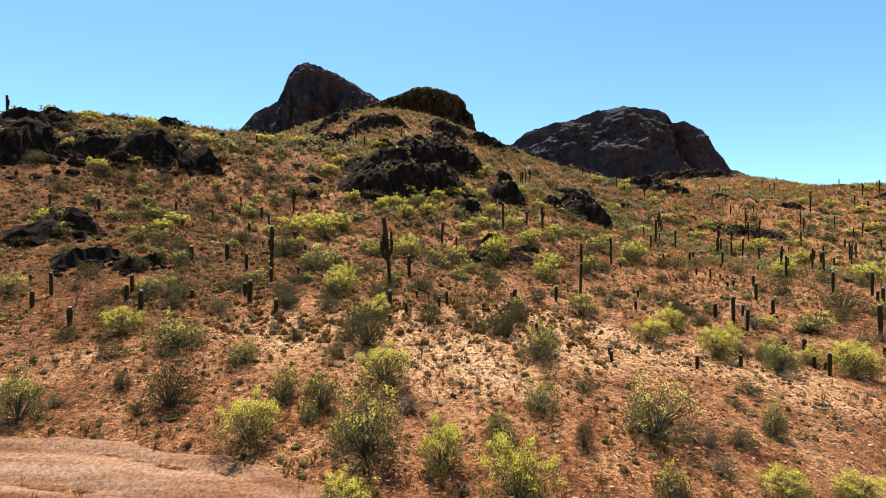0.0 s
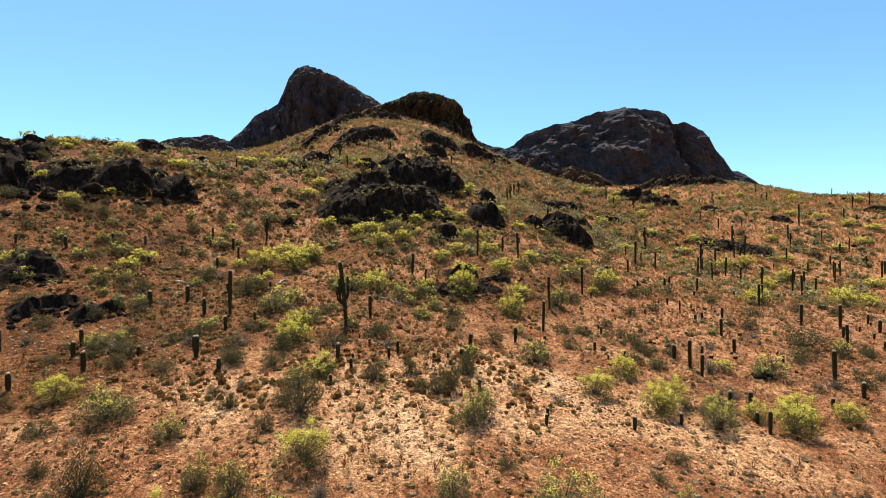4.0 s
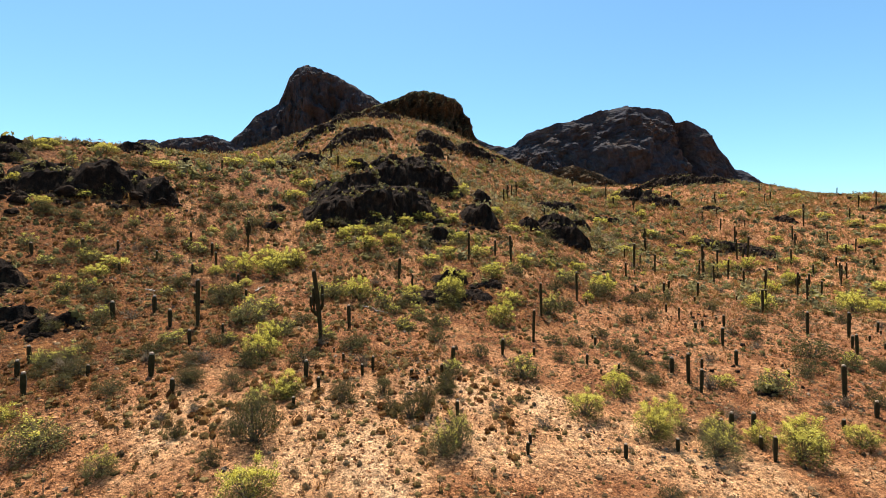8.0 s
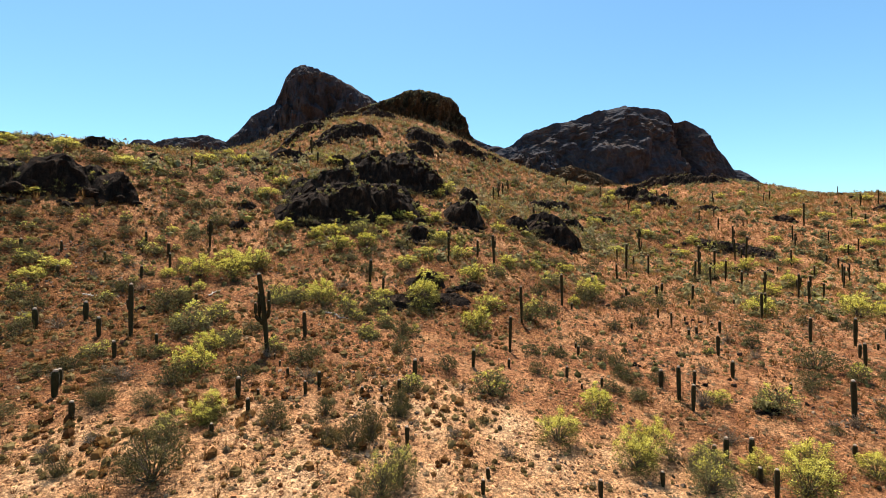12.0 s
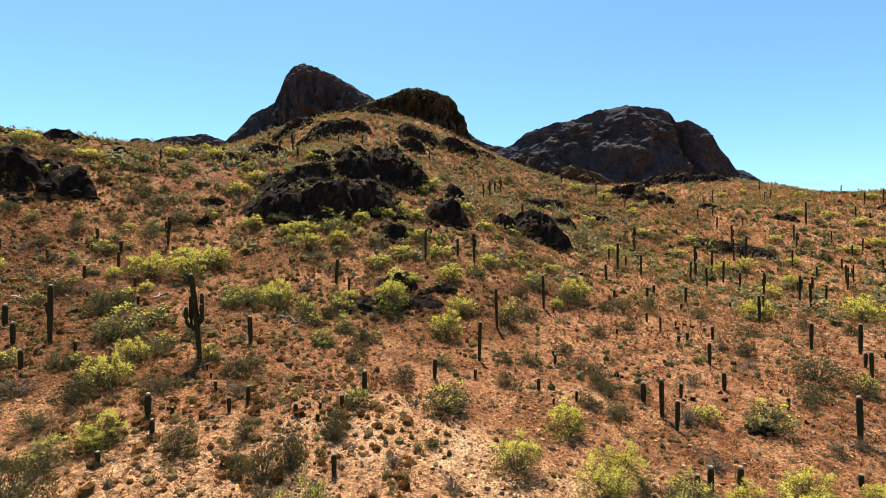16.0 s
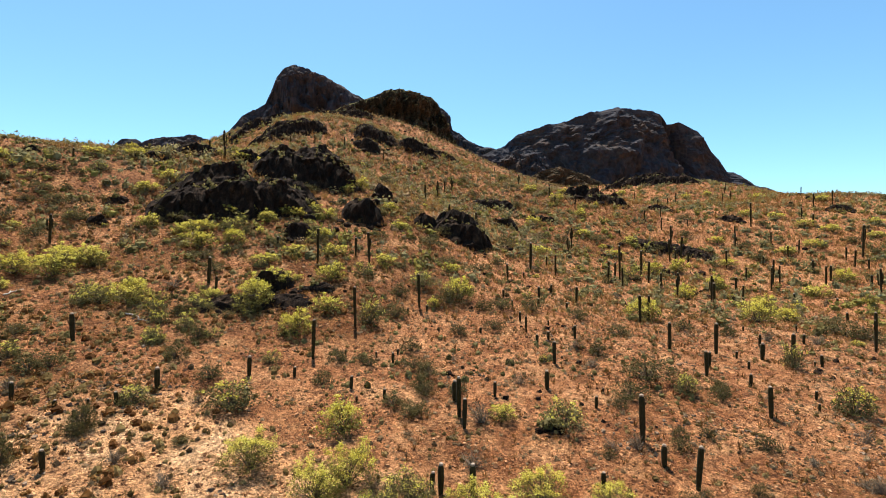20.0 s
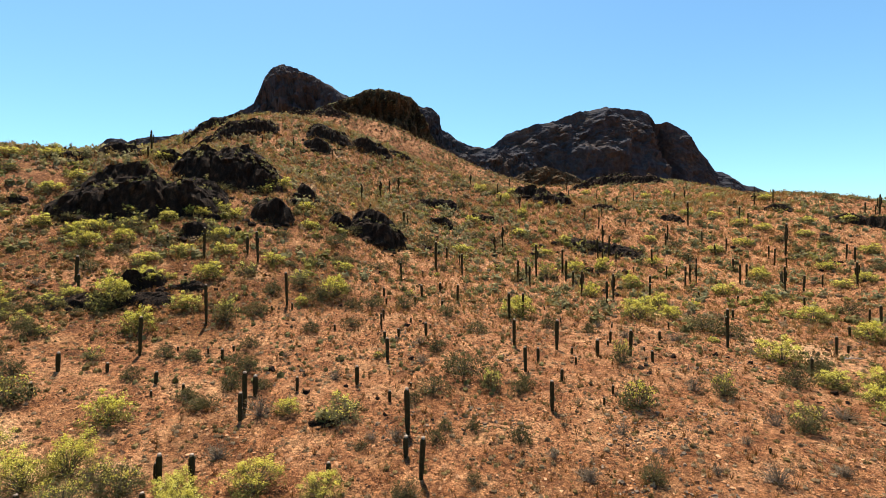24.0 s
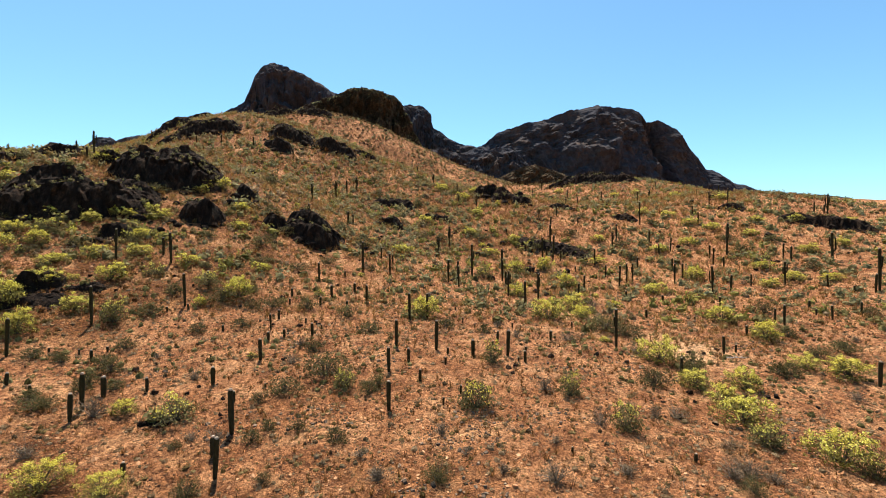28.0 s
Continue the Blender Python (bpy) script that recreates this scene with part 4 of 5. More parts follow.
# ---- rocks ----
def boulder_mesh(seed, fine=3):
    r = random.Random(seed + 100)
    planes = [(Vector((r.gauss(0, 1), r.gauss(0, 1), r.gauss(0.15, 0.8))).normalized(), r.uniform(0.72, 1.0)) for _ in range(14)]
    bm = bmesh.new()
    bmesh.ops.create_icosphere(bm, subdivisions=fine, radius=1)
    for v in bm.verts:
        p = v.co.copy()
        cut = min([d / max(p.dot(q), 0.05) for q, d in planes] + [1.2])
        v.co = p * cut * (1 + 0.20 * noise.fractal(p * 2.2 + Vector((0, seed * 3.1, 0)), 0.7, 2.1, 5))
        v.co.z = max(v.co.z, -0.55)
    me = bpy.data.meshes.new("boulder")
    bm.to_mesh(me)
    bm.free()
    me.materials.append(BASALT)
    return me


BOULDERS, LUMPS = [boulder_mesh(s) for s in range(7)], [boulder_mesh(s + 9, 2) for s in range(5)]
rng = random.Random(4)


LEDGES = []      # places on the rock where scrub has taken root


def rock_mass(x, y, a, z, w, h, seed):
    """A crag standing out of the slope: a broken front over the foot, ledges, a back that runs into the hill."""
    big = h > 4.2
    tall, depth = (0.70 * h, 1.7 * h) if big else (0.98 * h, max(1.6 * h, 0.38 * w))
    nu, nv = int(np.clip(w / 0.28, 16, 74)), int(np.clip(depth / 0.25, 16, 46))
    f = np.linspace(-0.5, 0.5, nu)
    t = -0.10 + 1.10 * np.linspace(0, 1, nv) ** 1.5
    F, T = np.meshgrid(f, t)
    U, V = F * w * 1.16, T * depth
    S = np.full_like(F, seed * 17.3)
    edge = 0.12 * rough_of(U / h * 3 + S, S, 2.0, 4, 91) + 0.10 * F * F * 4
    lumps = 0.82 + 0.34 * rough_of(U + S, V, 0.9 * h, 3, 93)
    rise, back = np.clip((T - edge) / 0.13, 0, 1), 1 - np.clip((T - 0.30) / 0.70, 0, 1) ** 1.4
    second = 1 + (0.45 * np.clip((T - 0.36 - edge) / 0.08, 0, 1) if big else 0)
    hh = tall * (1 - np.abs(2 * F) ** 3) * lumps * rise * rise * (3 - 2 * rise) * back * second
    step = tall * 0.24
    hh = 0.72 * hh + 0.28 * np.floor(hh / step + 0.5) * step
    wx, wy = x + U * math.cos(a) + V * math.sin(a), y - U * math.sin(a) + V * math.cos(a)
    Z = land(wx, wy) - z + hh - 0.16 - 0.1 * np.abs(2 * F) ** 6
    verts = []
    size = 0.42 * tall + 0.35
    for u, v, q, k in zip(U.ravel(), V.ravel(), Z.ravel(), hh.ravel()):
        c = Vector((u, v, q)) / size + Vector((seed * 3.7, 0, 0))
        d = 0.52 * noise.fractal(c, 0.75, 2.2, 5) + 0.42 * (noise.cell(c * 1.7 + noise.noise_vector(c) * 0.3) - 0.5) + 0.26 * (noise.cell(c * 4.1) - 0.5)
        k = min(1.0, k / (0.3 * tall))
        verts.append((u + 0.12 * d * size * k, v - 0.32 * d * size * k, q + 0.13 * d * size * k))
    g = random.Random(seed)
    for j in range(nv):
        for i in range(nu):
            if hh[j, i] > 0.35 * tall and T[j, i] > edge[j, i] + 0.12 and g.random() < (0.05 if big else 0.03):
                p = verts[j * nu + i]
                LEDGES.append((x + p[0] * math.cos(a) + p[1] * math.sin(a), y - p[0] * math.sin(a) + p[1] * math.cos(a), z + p[2] - 0.05))
    return mesh_of("crag", verts, sheet_faces(nu, nv), BASALT)


def outcrop(x, y, w, h):
    """A crag that juts out of the slope, with fallen blocks at its foot."""
    top = thing("rock_outcrop", "jagged outcrop of dark brown basalt on the slope" if w > 5 else "dark brown basalt boulders on the slope", "rock", "outcrops on the hillside")
    z, a = at(x, y), math.atan2(x - 25, y - 8)
    top.matrix_world = pose(x, y, z, 0, 0, -math.degrees(a))

    def block(mesh, u, v, lift, tilt, spin, size):
        wx, wy = x + u * math.cos(a) + v * math.sin(a), y - u * math.sin(a) + v * math.cos(a)
        ob = part("boulder", mesh, top)
        ob.matrix_basis = pose(u, v, at(wx, wy) - z + lift, rng.uniform(-tilt, tilt), rng.uniform(-tilt, tilt), rng.uniform(-spin, spin)) @ Matrix.Diagonal((*size, 1))

    part("crag", rock_mass(x, y, a, z, w, h, int(abs(x * 7 + y * 3))), top)
    for k in range(int(np.clip(w / h * 1.3, 2, 6))):      # blocks broken from the front
        f, r = rng.uniform(-0.5, 0.5), min(h, 4.0) * rng.uniform(0.16, 0.32)
        block(BOULDERS[rng.randrange(7)], f * w, rng.uniform(-0.12, 0.2) * h, r * 0.1, 14, 90, (r * rng.uniform(1.0, 1.6), r, r * rng.uniform(0.7, 1.0)))
    for k in range(int(np.clip(w * (4 if h < 2.2 and y < 60 else 1.2), 3, 18))):
        r = min(h, 3.0) * rng.uniform(0.06, 0.17)
        block(LUMPS[rng.randrange(5)], rng.uniform(-0.6, 0.6) * w, rng.uniform(-0.6, 0.1) * h, 0, 20, 180, (r * 1.3, r, r))
    return top


# ---- cacti ----
def ribbed(path, radii, ribs, depth=0.17):
    sides = ribs * 2
    v, f = tube(path, radii, sides)
    for k in range(len(path)):
        for i in range(1, sides, 2):
            v[k * sides + i] = Vector(path[k]).lerp(v[k * sides + i], 1 - depth)
    f.append(tuple((len(path) - 1) * sides + i for i in range(sides)))
    return v, f


def column(h, r, lean=0.0, ribs=13):
    """Centre line and radii of a saguaro stem: slim foot, widest above the middle, domed top."""
    path, radii = [], []
    for s in (0, 0.08, 0.2, 0.38, 0.56, 0.74, 0.86, 0.93, 0.97, 0.99, 1.0):
        dome = math.sqrt(max(0.02, 1 - max(0.0, (s - (1 - 1.1 * r / h)) / (1.1 * r / h)) ** 2))
        path.append((lean * s * s, 0.3 * lean * s, h * s))
        radii.append(r * (0.78 + 0.3 * math.sin(min(1, s * 1.3) * math.pi * 0.62)) * dome)
    return path, radii


def poly_mesh(name, v, f, material, smooth=True):
    me = bpy.data.meshes.new(name)
    me.from_pydata([tuple(p) for p in v], [], f)
    me.polygons.foreach_set("use_smooth", [smooth] * len(f))
    me.materials.append(material)
    me.update()
    return me


def crown_mesh(r):
    bm = bmesh.new()
    bmesh.ops.create_icosphere(bm, subdivisions=2, radius=r)
    for v in bm.verts:
        v.co = v.co * (1 + 0.25 * noise.noise(v.co / r * 4))
        v.co.z *= 0.6
    me = bpy.data.meshes.new("crown")
    bm.to_mesh(me)
    bm.free()
    me.materials.append(CROWN)
    return me


def saguaro(h, r, lean, arms, label, group="saguaros on the slope"):
    """A saguaro with the given stem, and arms (height, turn, reach, length)."""
    top = thing("saguaro_cactus", label, "cactus", group)
    path, radii = column(h, r, lean)
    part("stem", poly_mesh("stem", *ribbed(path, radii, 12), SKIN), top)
    c = part("crown", crown_mesh(r * 0.8), top, "pale spiny growing tip")
    c.location = (lean, 0.3 * lean, h - r * 0.2)
    for z, turn, reach, length in arms:
        a, ar = radians(turn), r * 0.68
        d = Vector((math.cos(a), math.sin(a), 0))
        line = [Vector((lean * (z / h) ** 2, 0, z)) + d * q * reach + Vector((0, 0, w)) for q, w in ((0, 0), (0.35, -0.02), (0.75, 0.08), (1.0, 0.32))]
        line += [line[-1] + Vector((0, 0, k * length)) for k in (0.25, 0.5, 0.75, 0.92, 0.98, 1.0)]
        rad = [ar * 0.75, ar * 0.85, ar * 0.95, ar] + [ar * q for q in (1.05, 1.08, 1.0, 0.8, 0.5, 0.2)]
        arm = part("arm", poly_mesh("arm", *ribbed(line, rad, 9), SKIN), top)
        k = part("crown", crown_mesh(ar * 0.6), arm, "pale spiny growing tip")
        k.location = line[-1] - Vector((0, 0, ar * 0.15))
    return top


def plant_saguaros():
    plain = [saguaro(1.0, 0.155, 0.0, (), "short green-grey columnar saguaro without arms"), saguaro(1.0, 0.175, 0.03, (), "short green-grey columnar saguaro without arms"),
             saguaro(2.0, 0.17, 0.03, (), "green-grey columnar saguaro without arms"), saguaro(2.0, 0.185, -0.05, (), "green-grey columnar saguaro without arms"),
             saguaro(3.6, 0.20, 0.05, (), "tall green-grey columnar saguaro without arms"), saguaro(3.6, 0.21, -0.06, (), "tall green-grey columnar saguaro without arms")]
    armed = [saguaro(4.2, 0.21, 0.0, ((1.9, 10, 0.42, 1.0), (2.2, 190, 0.45, 1.2)), "tall saguaro with two upturned arms"),
             saguaro(4.2, 0.20, 0.05, ((1.7, 160, 0.5, 1.5), (2.4, 20, 0.4, 0.9), (2.0, 280, 0.45, 1.2)), "tall saguaro with three upturned arms"),
             saguaro(4.2, 0.21, -0.05, ((2.4, 330, 0.4, 0.7),), "tall saguaro with one upturned arm")]
    great = saguaro(5.4, 0.21, -0.45, ((2.1, 185, 0.50, 1.7), (2.5, 5, 0.42, 1.45), (2.3, 215, 0.80, 0.9), (2.9, 150, 0.36, 1.6), (2.7, 330, 0.62, 0.6)), "tall leaning saguaro with several upturned arms")
    post = saguaro(3.6, 0.21, 0.06, ((1.9, 175, 0.3, 0.35),), "tall saguaro column with one stub of an arm")
    r, more = random.Random(21), []
    while len(more) < 36:
        y = 78 + 100 * r.random()
        x = 40 + r.uniform(-1, 1) * (12 + 0.5 * y)
        if x > 8 + 0.1 * y:
            more.append((x, y, r.uniform(1.4, 3.6), 1 if r.random() < 0.4 else 0))
    for row in (*SAGUAROS, *more):
        x, y, h, kind = row
        h = min(h, 6.5)
        if kind == 0 and h > 2.9 and y > 45 and rng.random() < 0.45:
            kind = 1
        spin = rng.uniform(0, 360)
        if kind == 2:
            src, base, spin = great, 5.4, 0
        elif kind == 3:
            src, base, spin = post, 3.6, 0
        elif kind == 1:
            src, base = armed[rng.randrange(3)], 4.2
        else:
            k = 0 if h < 1.4 else 2 if h < 2.6 else 4
            src, base = plain[k + rng.randrange(2)], (1.0, 2.0, 3.6)[k // 2]
        s = h / base
        wide = 0.70 * s ** 0.6 * rng.uniform(0.9, 1.1)
        copy_thing(src, pose(x, y, at(x, y) - 0.05, rng.uniform(-2, 2), rng.uniform(-2, 2), spin) @ Matrix.Diagonal((wide, wide, s, 1)))
    for src in plain + armed + [great, post]:
        for o in [*src.children_recursive, src]:
            bpy.data.objects.remove(o)


# ---- shrubs ----
def leaf_cloud(r, centres, each, spread, size, slim=0.45):
    """Small folded leaves in clumps round the centres."""
    v, f = [], []
    for c in centres:
        for _ in range(each):
            p = c + Vector((r.gauss(0, spread), r.gauss(0, spread), r.gauss(0, spread * 0.8)))
            a = Vector((r.uniform(-1, 1), r.uniform(-1, 1), r.uniform(-0.1, 1.5))).normalized() * size * r.uniform(0.6, 1.3)
            b = a.cross(Vector((r.uniform(-1, 1), r.uniform(-1, 1), r.uniform(-1, 1)))).normalized() * a.length * slim
            o = len(v)
            v += [p - a, p + b, p + a, p - b]
            f.append((o, o + 1, o + 2, o + 3))
    return v, f


def shrub(kind, seed, fine=True):
    """A shrub one metre wide and 0.8 m high: branches from one foot, leaf clumps, blossoms."""
    r = random.Random(seed)
    name, label, leaf, clumps, each, size, flowers, twig = {
        "bloom": ("flowering_shrub", "round desert shrub covered in yellow blossoms", LEAF_LIME, 118, 32, 0.019, 175, TWIG),
        "half": ("flowering_shrub", "grey-green desert shrub with some yellow blossoms", LEAF_SAGE, 118, 32, 0.019, 48, TWIG),
        "green": ("creosote_bush", "dark olive green desert bush with thin stems", LEAF_OLIVE, 116, 30, 0.019, 0, TWIG),
        "dry": ("dry_shrub", "dry grey leafless desert shrub", LEAF_DRY, 50, 14, 0.018, 0, GREY_TWIG)}[kind]
    if not fine:
        clumps, each, size, flowers = int(clumps * 0.7), each // 2, size * 1.7, int(flowers * 0.9)
    top = thing(name, label, "shrub", "shrubs on the slope")
    centres, sticks = [], []
    lobes = [(r.uniform(0, 6.28), r.uniform(0.72, 1.18)) for _ in range(6)]
    for k in range(clumps):
        a, e = r.uniform(0, 6.28), math.asin(r.uniform(0.0, 0.97))
        q = min(lobes, key=lambda o: abs((o[0] - a + 3.14) % 6.28 - 3.14))[1]
        d = r.uniform(0.3, 1.0) ** 0.5 * q
        c = Vector((math.cos(a) * math.cos(e) * 0.48 * d, math.sin(a) * math.cos(e) * 0.48 * d, 0.06 + math.sin(e) * 0.70 * d))
        centres.append(c)
        if k % 3 == 0 or kind == "dry":
            knee = Vector((c.x * 0.45, c.y * 0.45, c.z * 0.62)) + Vector((r.gauss(0, 0.02), r.gauss(0, 0.02), 0))
            tip = c + Vector((c.x, c.y, c.z)).normalized() * (0.07 if kind == "dry" else 0.02)
            sticks.append(tube([(0, 0, -0.06), knee, tip], (0.013, 0.009, 0.003), 3))
            if kind == "dry":
                for _ in range(2):
                    sticks.append(tube([knee, knee + Vector((r.gauss(0, 0.12), r.gauss(0, 0.12), r.uniform(0.08, 0.25)))], (0.006, 0.002), 3))
    part("woody_frame", poly_mesh("woody_frame", *joined(sticks), twig), top)
    part("foliage", poly_mesh("foliage", *leaf_cloud(r, centres, each, 0.066, size * 1.3, 0.26), leaf, False), top)["kind"] = "stuff"
    if flowers:
        tips = []
        for _ in range(flowers):
            c = max(r.sample(centres, 4), key=lambda p: p.z + 0.3 * p.length)
            tips.append(c * r.uniform(1.02, 1.16))
        part("bloom_cover", poly_mesh("bloom_cover", *leaf_cloud(r, tips, 12 if fine else 7, 0.036, 0.012 if fine else 0.018, 0.8), BLOSSOM, False), top, "small yellow blossoms")["kind"] = "stuff"
    return top


def hillside_spots(count, seed):
    """Places for the bushes between the ledges up the hill, in loose groups."""
    r, out = random.Random(seed), []
    while len(out) < count:
        y = 28 + 94 * r.random() ** 0.9
        x = 14 + r.uniform(-1, 1) * (34 + 0.75 * y)
        if noise.noise(Vector((x / 13, y / 13, seed))) > r.uniform(-0.6, 0.35) - (0.4 if x < 12 else 0) + (0.3 if x > 5 and y < 50 else 0):
            w = r.uniform(0.8, 1.9)
            out.append((x, y, w, w * r.uniform(0.55, 0.85)))
    return out


def slope_spots(count, seed):
    """Places for the denser bushes on the steep side of the hill."""
    r, out = random.Random(seed), []
    while len(out) < count:
        y = 27 + 45 * r.random()
        x = r.uniform(-12 - 0.6 * y, 6)
        if noise.noise(Vector((x / 9, y / 9, seed))) > r.uniform(-0.5, 0.4):
            w = r.uniform(0.8, 2.1)
            out.append((x, y, w, w * r.uniform(0.6, 0.85)))
    return out


ON_LEDGES = ((-4.6, 74.5, 2.6, 2.0), (-2.4, 75.5, 2.2, 1.7), (4.2, 73.0, 2.0, 1.5), (-7.5, 62.0, 2.4, 1.8), (-1.5, 61.5, 2.6, 2.0), (7.0, 66.0, 2.0, 1.6), (-11.5, 62.5, 2.4, 1.7), (-4.0, 59.5, 2.8, 2.2), (1.5, 70.5, 2.2, 1.6))
HILLSIDE = {"bloom": [*hillside_spots(40, 3), *ON_LEDGES], "half": [*hillside_spots(70, 5), *slope_spots(75, 15)], "green": [*hillside_spots(60, 7), *slope_spots(70, 17)], "dry": hillside_spots(50, 9)}


def plant_shrubs():
    for kind, rows in (("bloom", BLOOMING), ("half", HALF_BLOOMING), ("green", GREEN), ("dry", DRY)):
        near, far = [shrub(kind, 31 * k + len(kind)) for k in range(5)], [shrub(kind, 57 * k + len(kind), False) for k in range(5)]
        for x, y, w, h in (*rows, *HILLSIDE[kind]):
            src = (near if y < 31 else far)[rng.randrange(5)]
            copy_thing(src, pose(x, y, at(x, y) - 0.02, 0, 0, rng.uniform(0, 360)) @ Matrix.Diagonal((w * 1.0, w * 1.0, h * 1.12, 1)))
        for src in near + far:
            for o in [*src.children_recursive, src]:
                bpy.data.objects.remove(o)


for x, y, w, h in OUTCROPS:
    k = (1.05 if h > 4 else 1.35) if y > 115 else 1.2 if x < -25 and y < 62 else 1.0      # ledges near the hilltop and on the steep side stand higher
    outcrop(x, y, w * (1 + k) / 2, h * k)
plant_saguaros()
plant_shrubs()


# ---- scattered stuff ----
def scatter(name, label, category, shapes, xs, ys, sizes, material, sink=0.0, seed=0, flat=(0.8, 1.2), zs=None):
    """Many small copies of a few shapes joined into one mesh."""
    g = np.random.default_rng(seed)
    zs = land(xs, ys) if zs is None else zs
    v_all, f_all, o = [], [], 0
    pick, turn, tall = g.integers(0, len(shapes), len(xs)), g.uniform(0, 6.283, len(xs)), g.uniform(*flat, len(xs))
    for k, (v, f) in enumerate(shapes):
        i = np.nonzero(pick == k)[0]
        v, f = np.array([tuple(p) for p in v]), np.array(f)
        c, s = np.cos(turn[i])[:, None], np.sin(turn[i])[:, None]
        q = np.stack([v[:, 0] * c - v[:, 1] * s, v[:, 0] * s + v[:, 1] * c, np.broadcast_to(v[:, 2], (len(i), len(v))) * tall[i][:, None]], 2) * sizes[i][:, None, None]
        q += np.stack([xs[i], ys[i], zs[i] - sink * sizes[i]], 1)[:, None, :]
        v_all.append(q.reshape(-1, 3))
        f_all.append((f[None] + (np.arange(len(i)) * len(v))[:, None, None]).reshape(-1, f.shape[1]) + o)
        o += len(i) * len(v)
    me = mesh_of(name, np.concatenate(v_all), np.concatenate(f_all), material)
    return tagged(new(name, me), label, category, kind="stuff")


def stone_shape(seed):
    bm = bmesh.new()
    bmesh.ops.create_icosphere(bm, subdivisions=1, radius=0.5)
    for v in bm.verts:
        v.co *= 0.8 + 0.45 * noise.noise(v.co * 3 + Vector((seed * 5.1, 0, 0)))
        v.co.z *= 0.65
    out = [v.co.copy() for v in bm.verts], [tuple(v.index for v in f.verts) for f in bm.faces]
    bm.free()
    return out


def tuft_shape(seed, blades, lean):
    r = random.Random(seed)
    v, f = [], []
    for _ in range(blades):
        a, k = r.uniform(0, 6.28), r.uniform(0.2, lean)
        foot = Vector((math.cos(a), math.sin(a), 0)) * r.uniform(0, 0.18)
        side = Vector((-math.sin(a), math.cos(a), 0)) * r.uniform(0.02, 0.045)
        o = len(v)
        v += [foot - side, foot + side, foot + Vector((math.cos(a) * k, math.sin(a) * k, r.uniform(0.55, 1.0)))]
        f.append((o, o + 1, o + 2))
    return v, f


def scrub_shape(seed, n, size, each=4, slim=0.65, tall=1.0, heart=0.0):
    """A small bush: leaf clumps on a dome, with a dense twiggy heart if wanted."""
    r = random.Random(seed)
    cs = []
    for _ in range(n):
        a, e = r.uniform(0, 6.28), math.asin(r.uniform(0, 0.95))
        cs.append(Vector((math.cos(a) * math.cos(e) * 0.42, math.sin(a) * math.cos(e) * 0.42, tall * (0.08 + math.sin(e) * 0.5))) * r.uniform(0.5, 1.1))
    v, f = leaf_cloud(r, cs, each, 0.075, size, slim)
    if heart:
        o, sides = len(v), 5
        for k in range(3):
            e = k / 2 * 1.3
            for i in range(sides):
                a, q = 6.283 * i / sides + k, heart * r.uniform(0.75, 1.2)
                v.append(Vector((math.cos(a) * math.cos(e) * 0.42 * q, math.sin(a) * math.cos(e) * 0.42 * q, tall * math.sin(e) * 0.5 * q - (0.08 if k == 0 else 0))))
        f += [(o + k * sides + i, o + k * sides + (i + 1) % sides, o + (k + 1) * sides + (i + 1) % sides, o + (k + 1) * sides + i) for k in range(2) for i in range(sides)]
    return v, f


def fan(count, seed, near, far, power, half=1.05):
    """Places over the slope, thinning with distance from the camera's line."""
    g = np.random.default_rng(seed)
    d = near + (far - near) * g.uniform(0, 1, count) ** power
    x = 22 + g.uniform(-1, 1, count) * (24 + d * half)
    return x, 4 + d


def kept(x, y, size, seed, level):
    m = (rough_of(x, y, size, 3, seed) > level) & ~(np.abs(y - road_mid(x)) < 1.05)
    return x[m], y[m]


def chip_shape(seed):
    """A chip of rock: a box knocked out of true."""
    r = random.Random(seed)
    v = [Vector((sx * r.uniform(0.3, 0.6), sy * r.uniform(0.25, 0.5), sz * r.uniform(0.16, 0.46))) for sx in (-1, 1) for sy in (-1, 1) for sz in (-1, 1)]
    q = Euler((r.gauss(0, 0.35), r.gauss(0, 0.35), 0)).to_matrix()
    v = [q @ p for p in v]
    return v, [(0, 1, 3, 2), (4, 6, 7, 5), (0, 4, 5, 1), (2, 3, 7, 6), (0, 2, 6, 4), (1, 5, 7, 3)]


CHIPS = [chip_shape(s) for s in range(18)]
STONES = [stone_shape(s) for s in range(6)]
g = np.random.default_rng(77)
x, y = kept(*fan(26000, 1, 5, 66, 1.3), 6.0, 40, -0.45)
scatter("loose_stones", "loose tan and brown stones strewn over the soil", "stones", CHIPS, x, y, (0.05 + 0.17 * g.uniform(0, 1, len(x)) ** 4) * np.clip(y / 24, 0.6, 1) + 0.0008 * y, STONE, 0.02, 2)
x, y = kept(*fan(32000, 41, 7, 34, 1.0, 0.75), 5.0, 42, -0.5)
scatter("rubble", "small orange-brown rubble packed on the soil", "stones", CHIPS, x, y, (0.04 + 0.10 * g.uniform(0, 1, len(x)) ** 2.5) * np.clip(y / 24, 0.6, 1), STONE, 0.0, 41, (0.9, 1.5))
x, y = kept(*fan(1500, 12, 32, 110, 1.1), 14.0, 43, 0.0)
scatter("dark_stones", "loose dark basalt stones strewn over the soil", "stones", CHIPS, x, y, 0.08 + 0.34 * g.uniform(0, 1, len(x)) ** 3 + 0.001 * y, BASALT, -0.1, 3)
x, y = kept(*fan(15000, 46, 16, 50, 0.9, 0.6), 4.5, 48, 0.45)
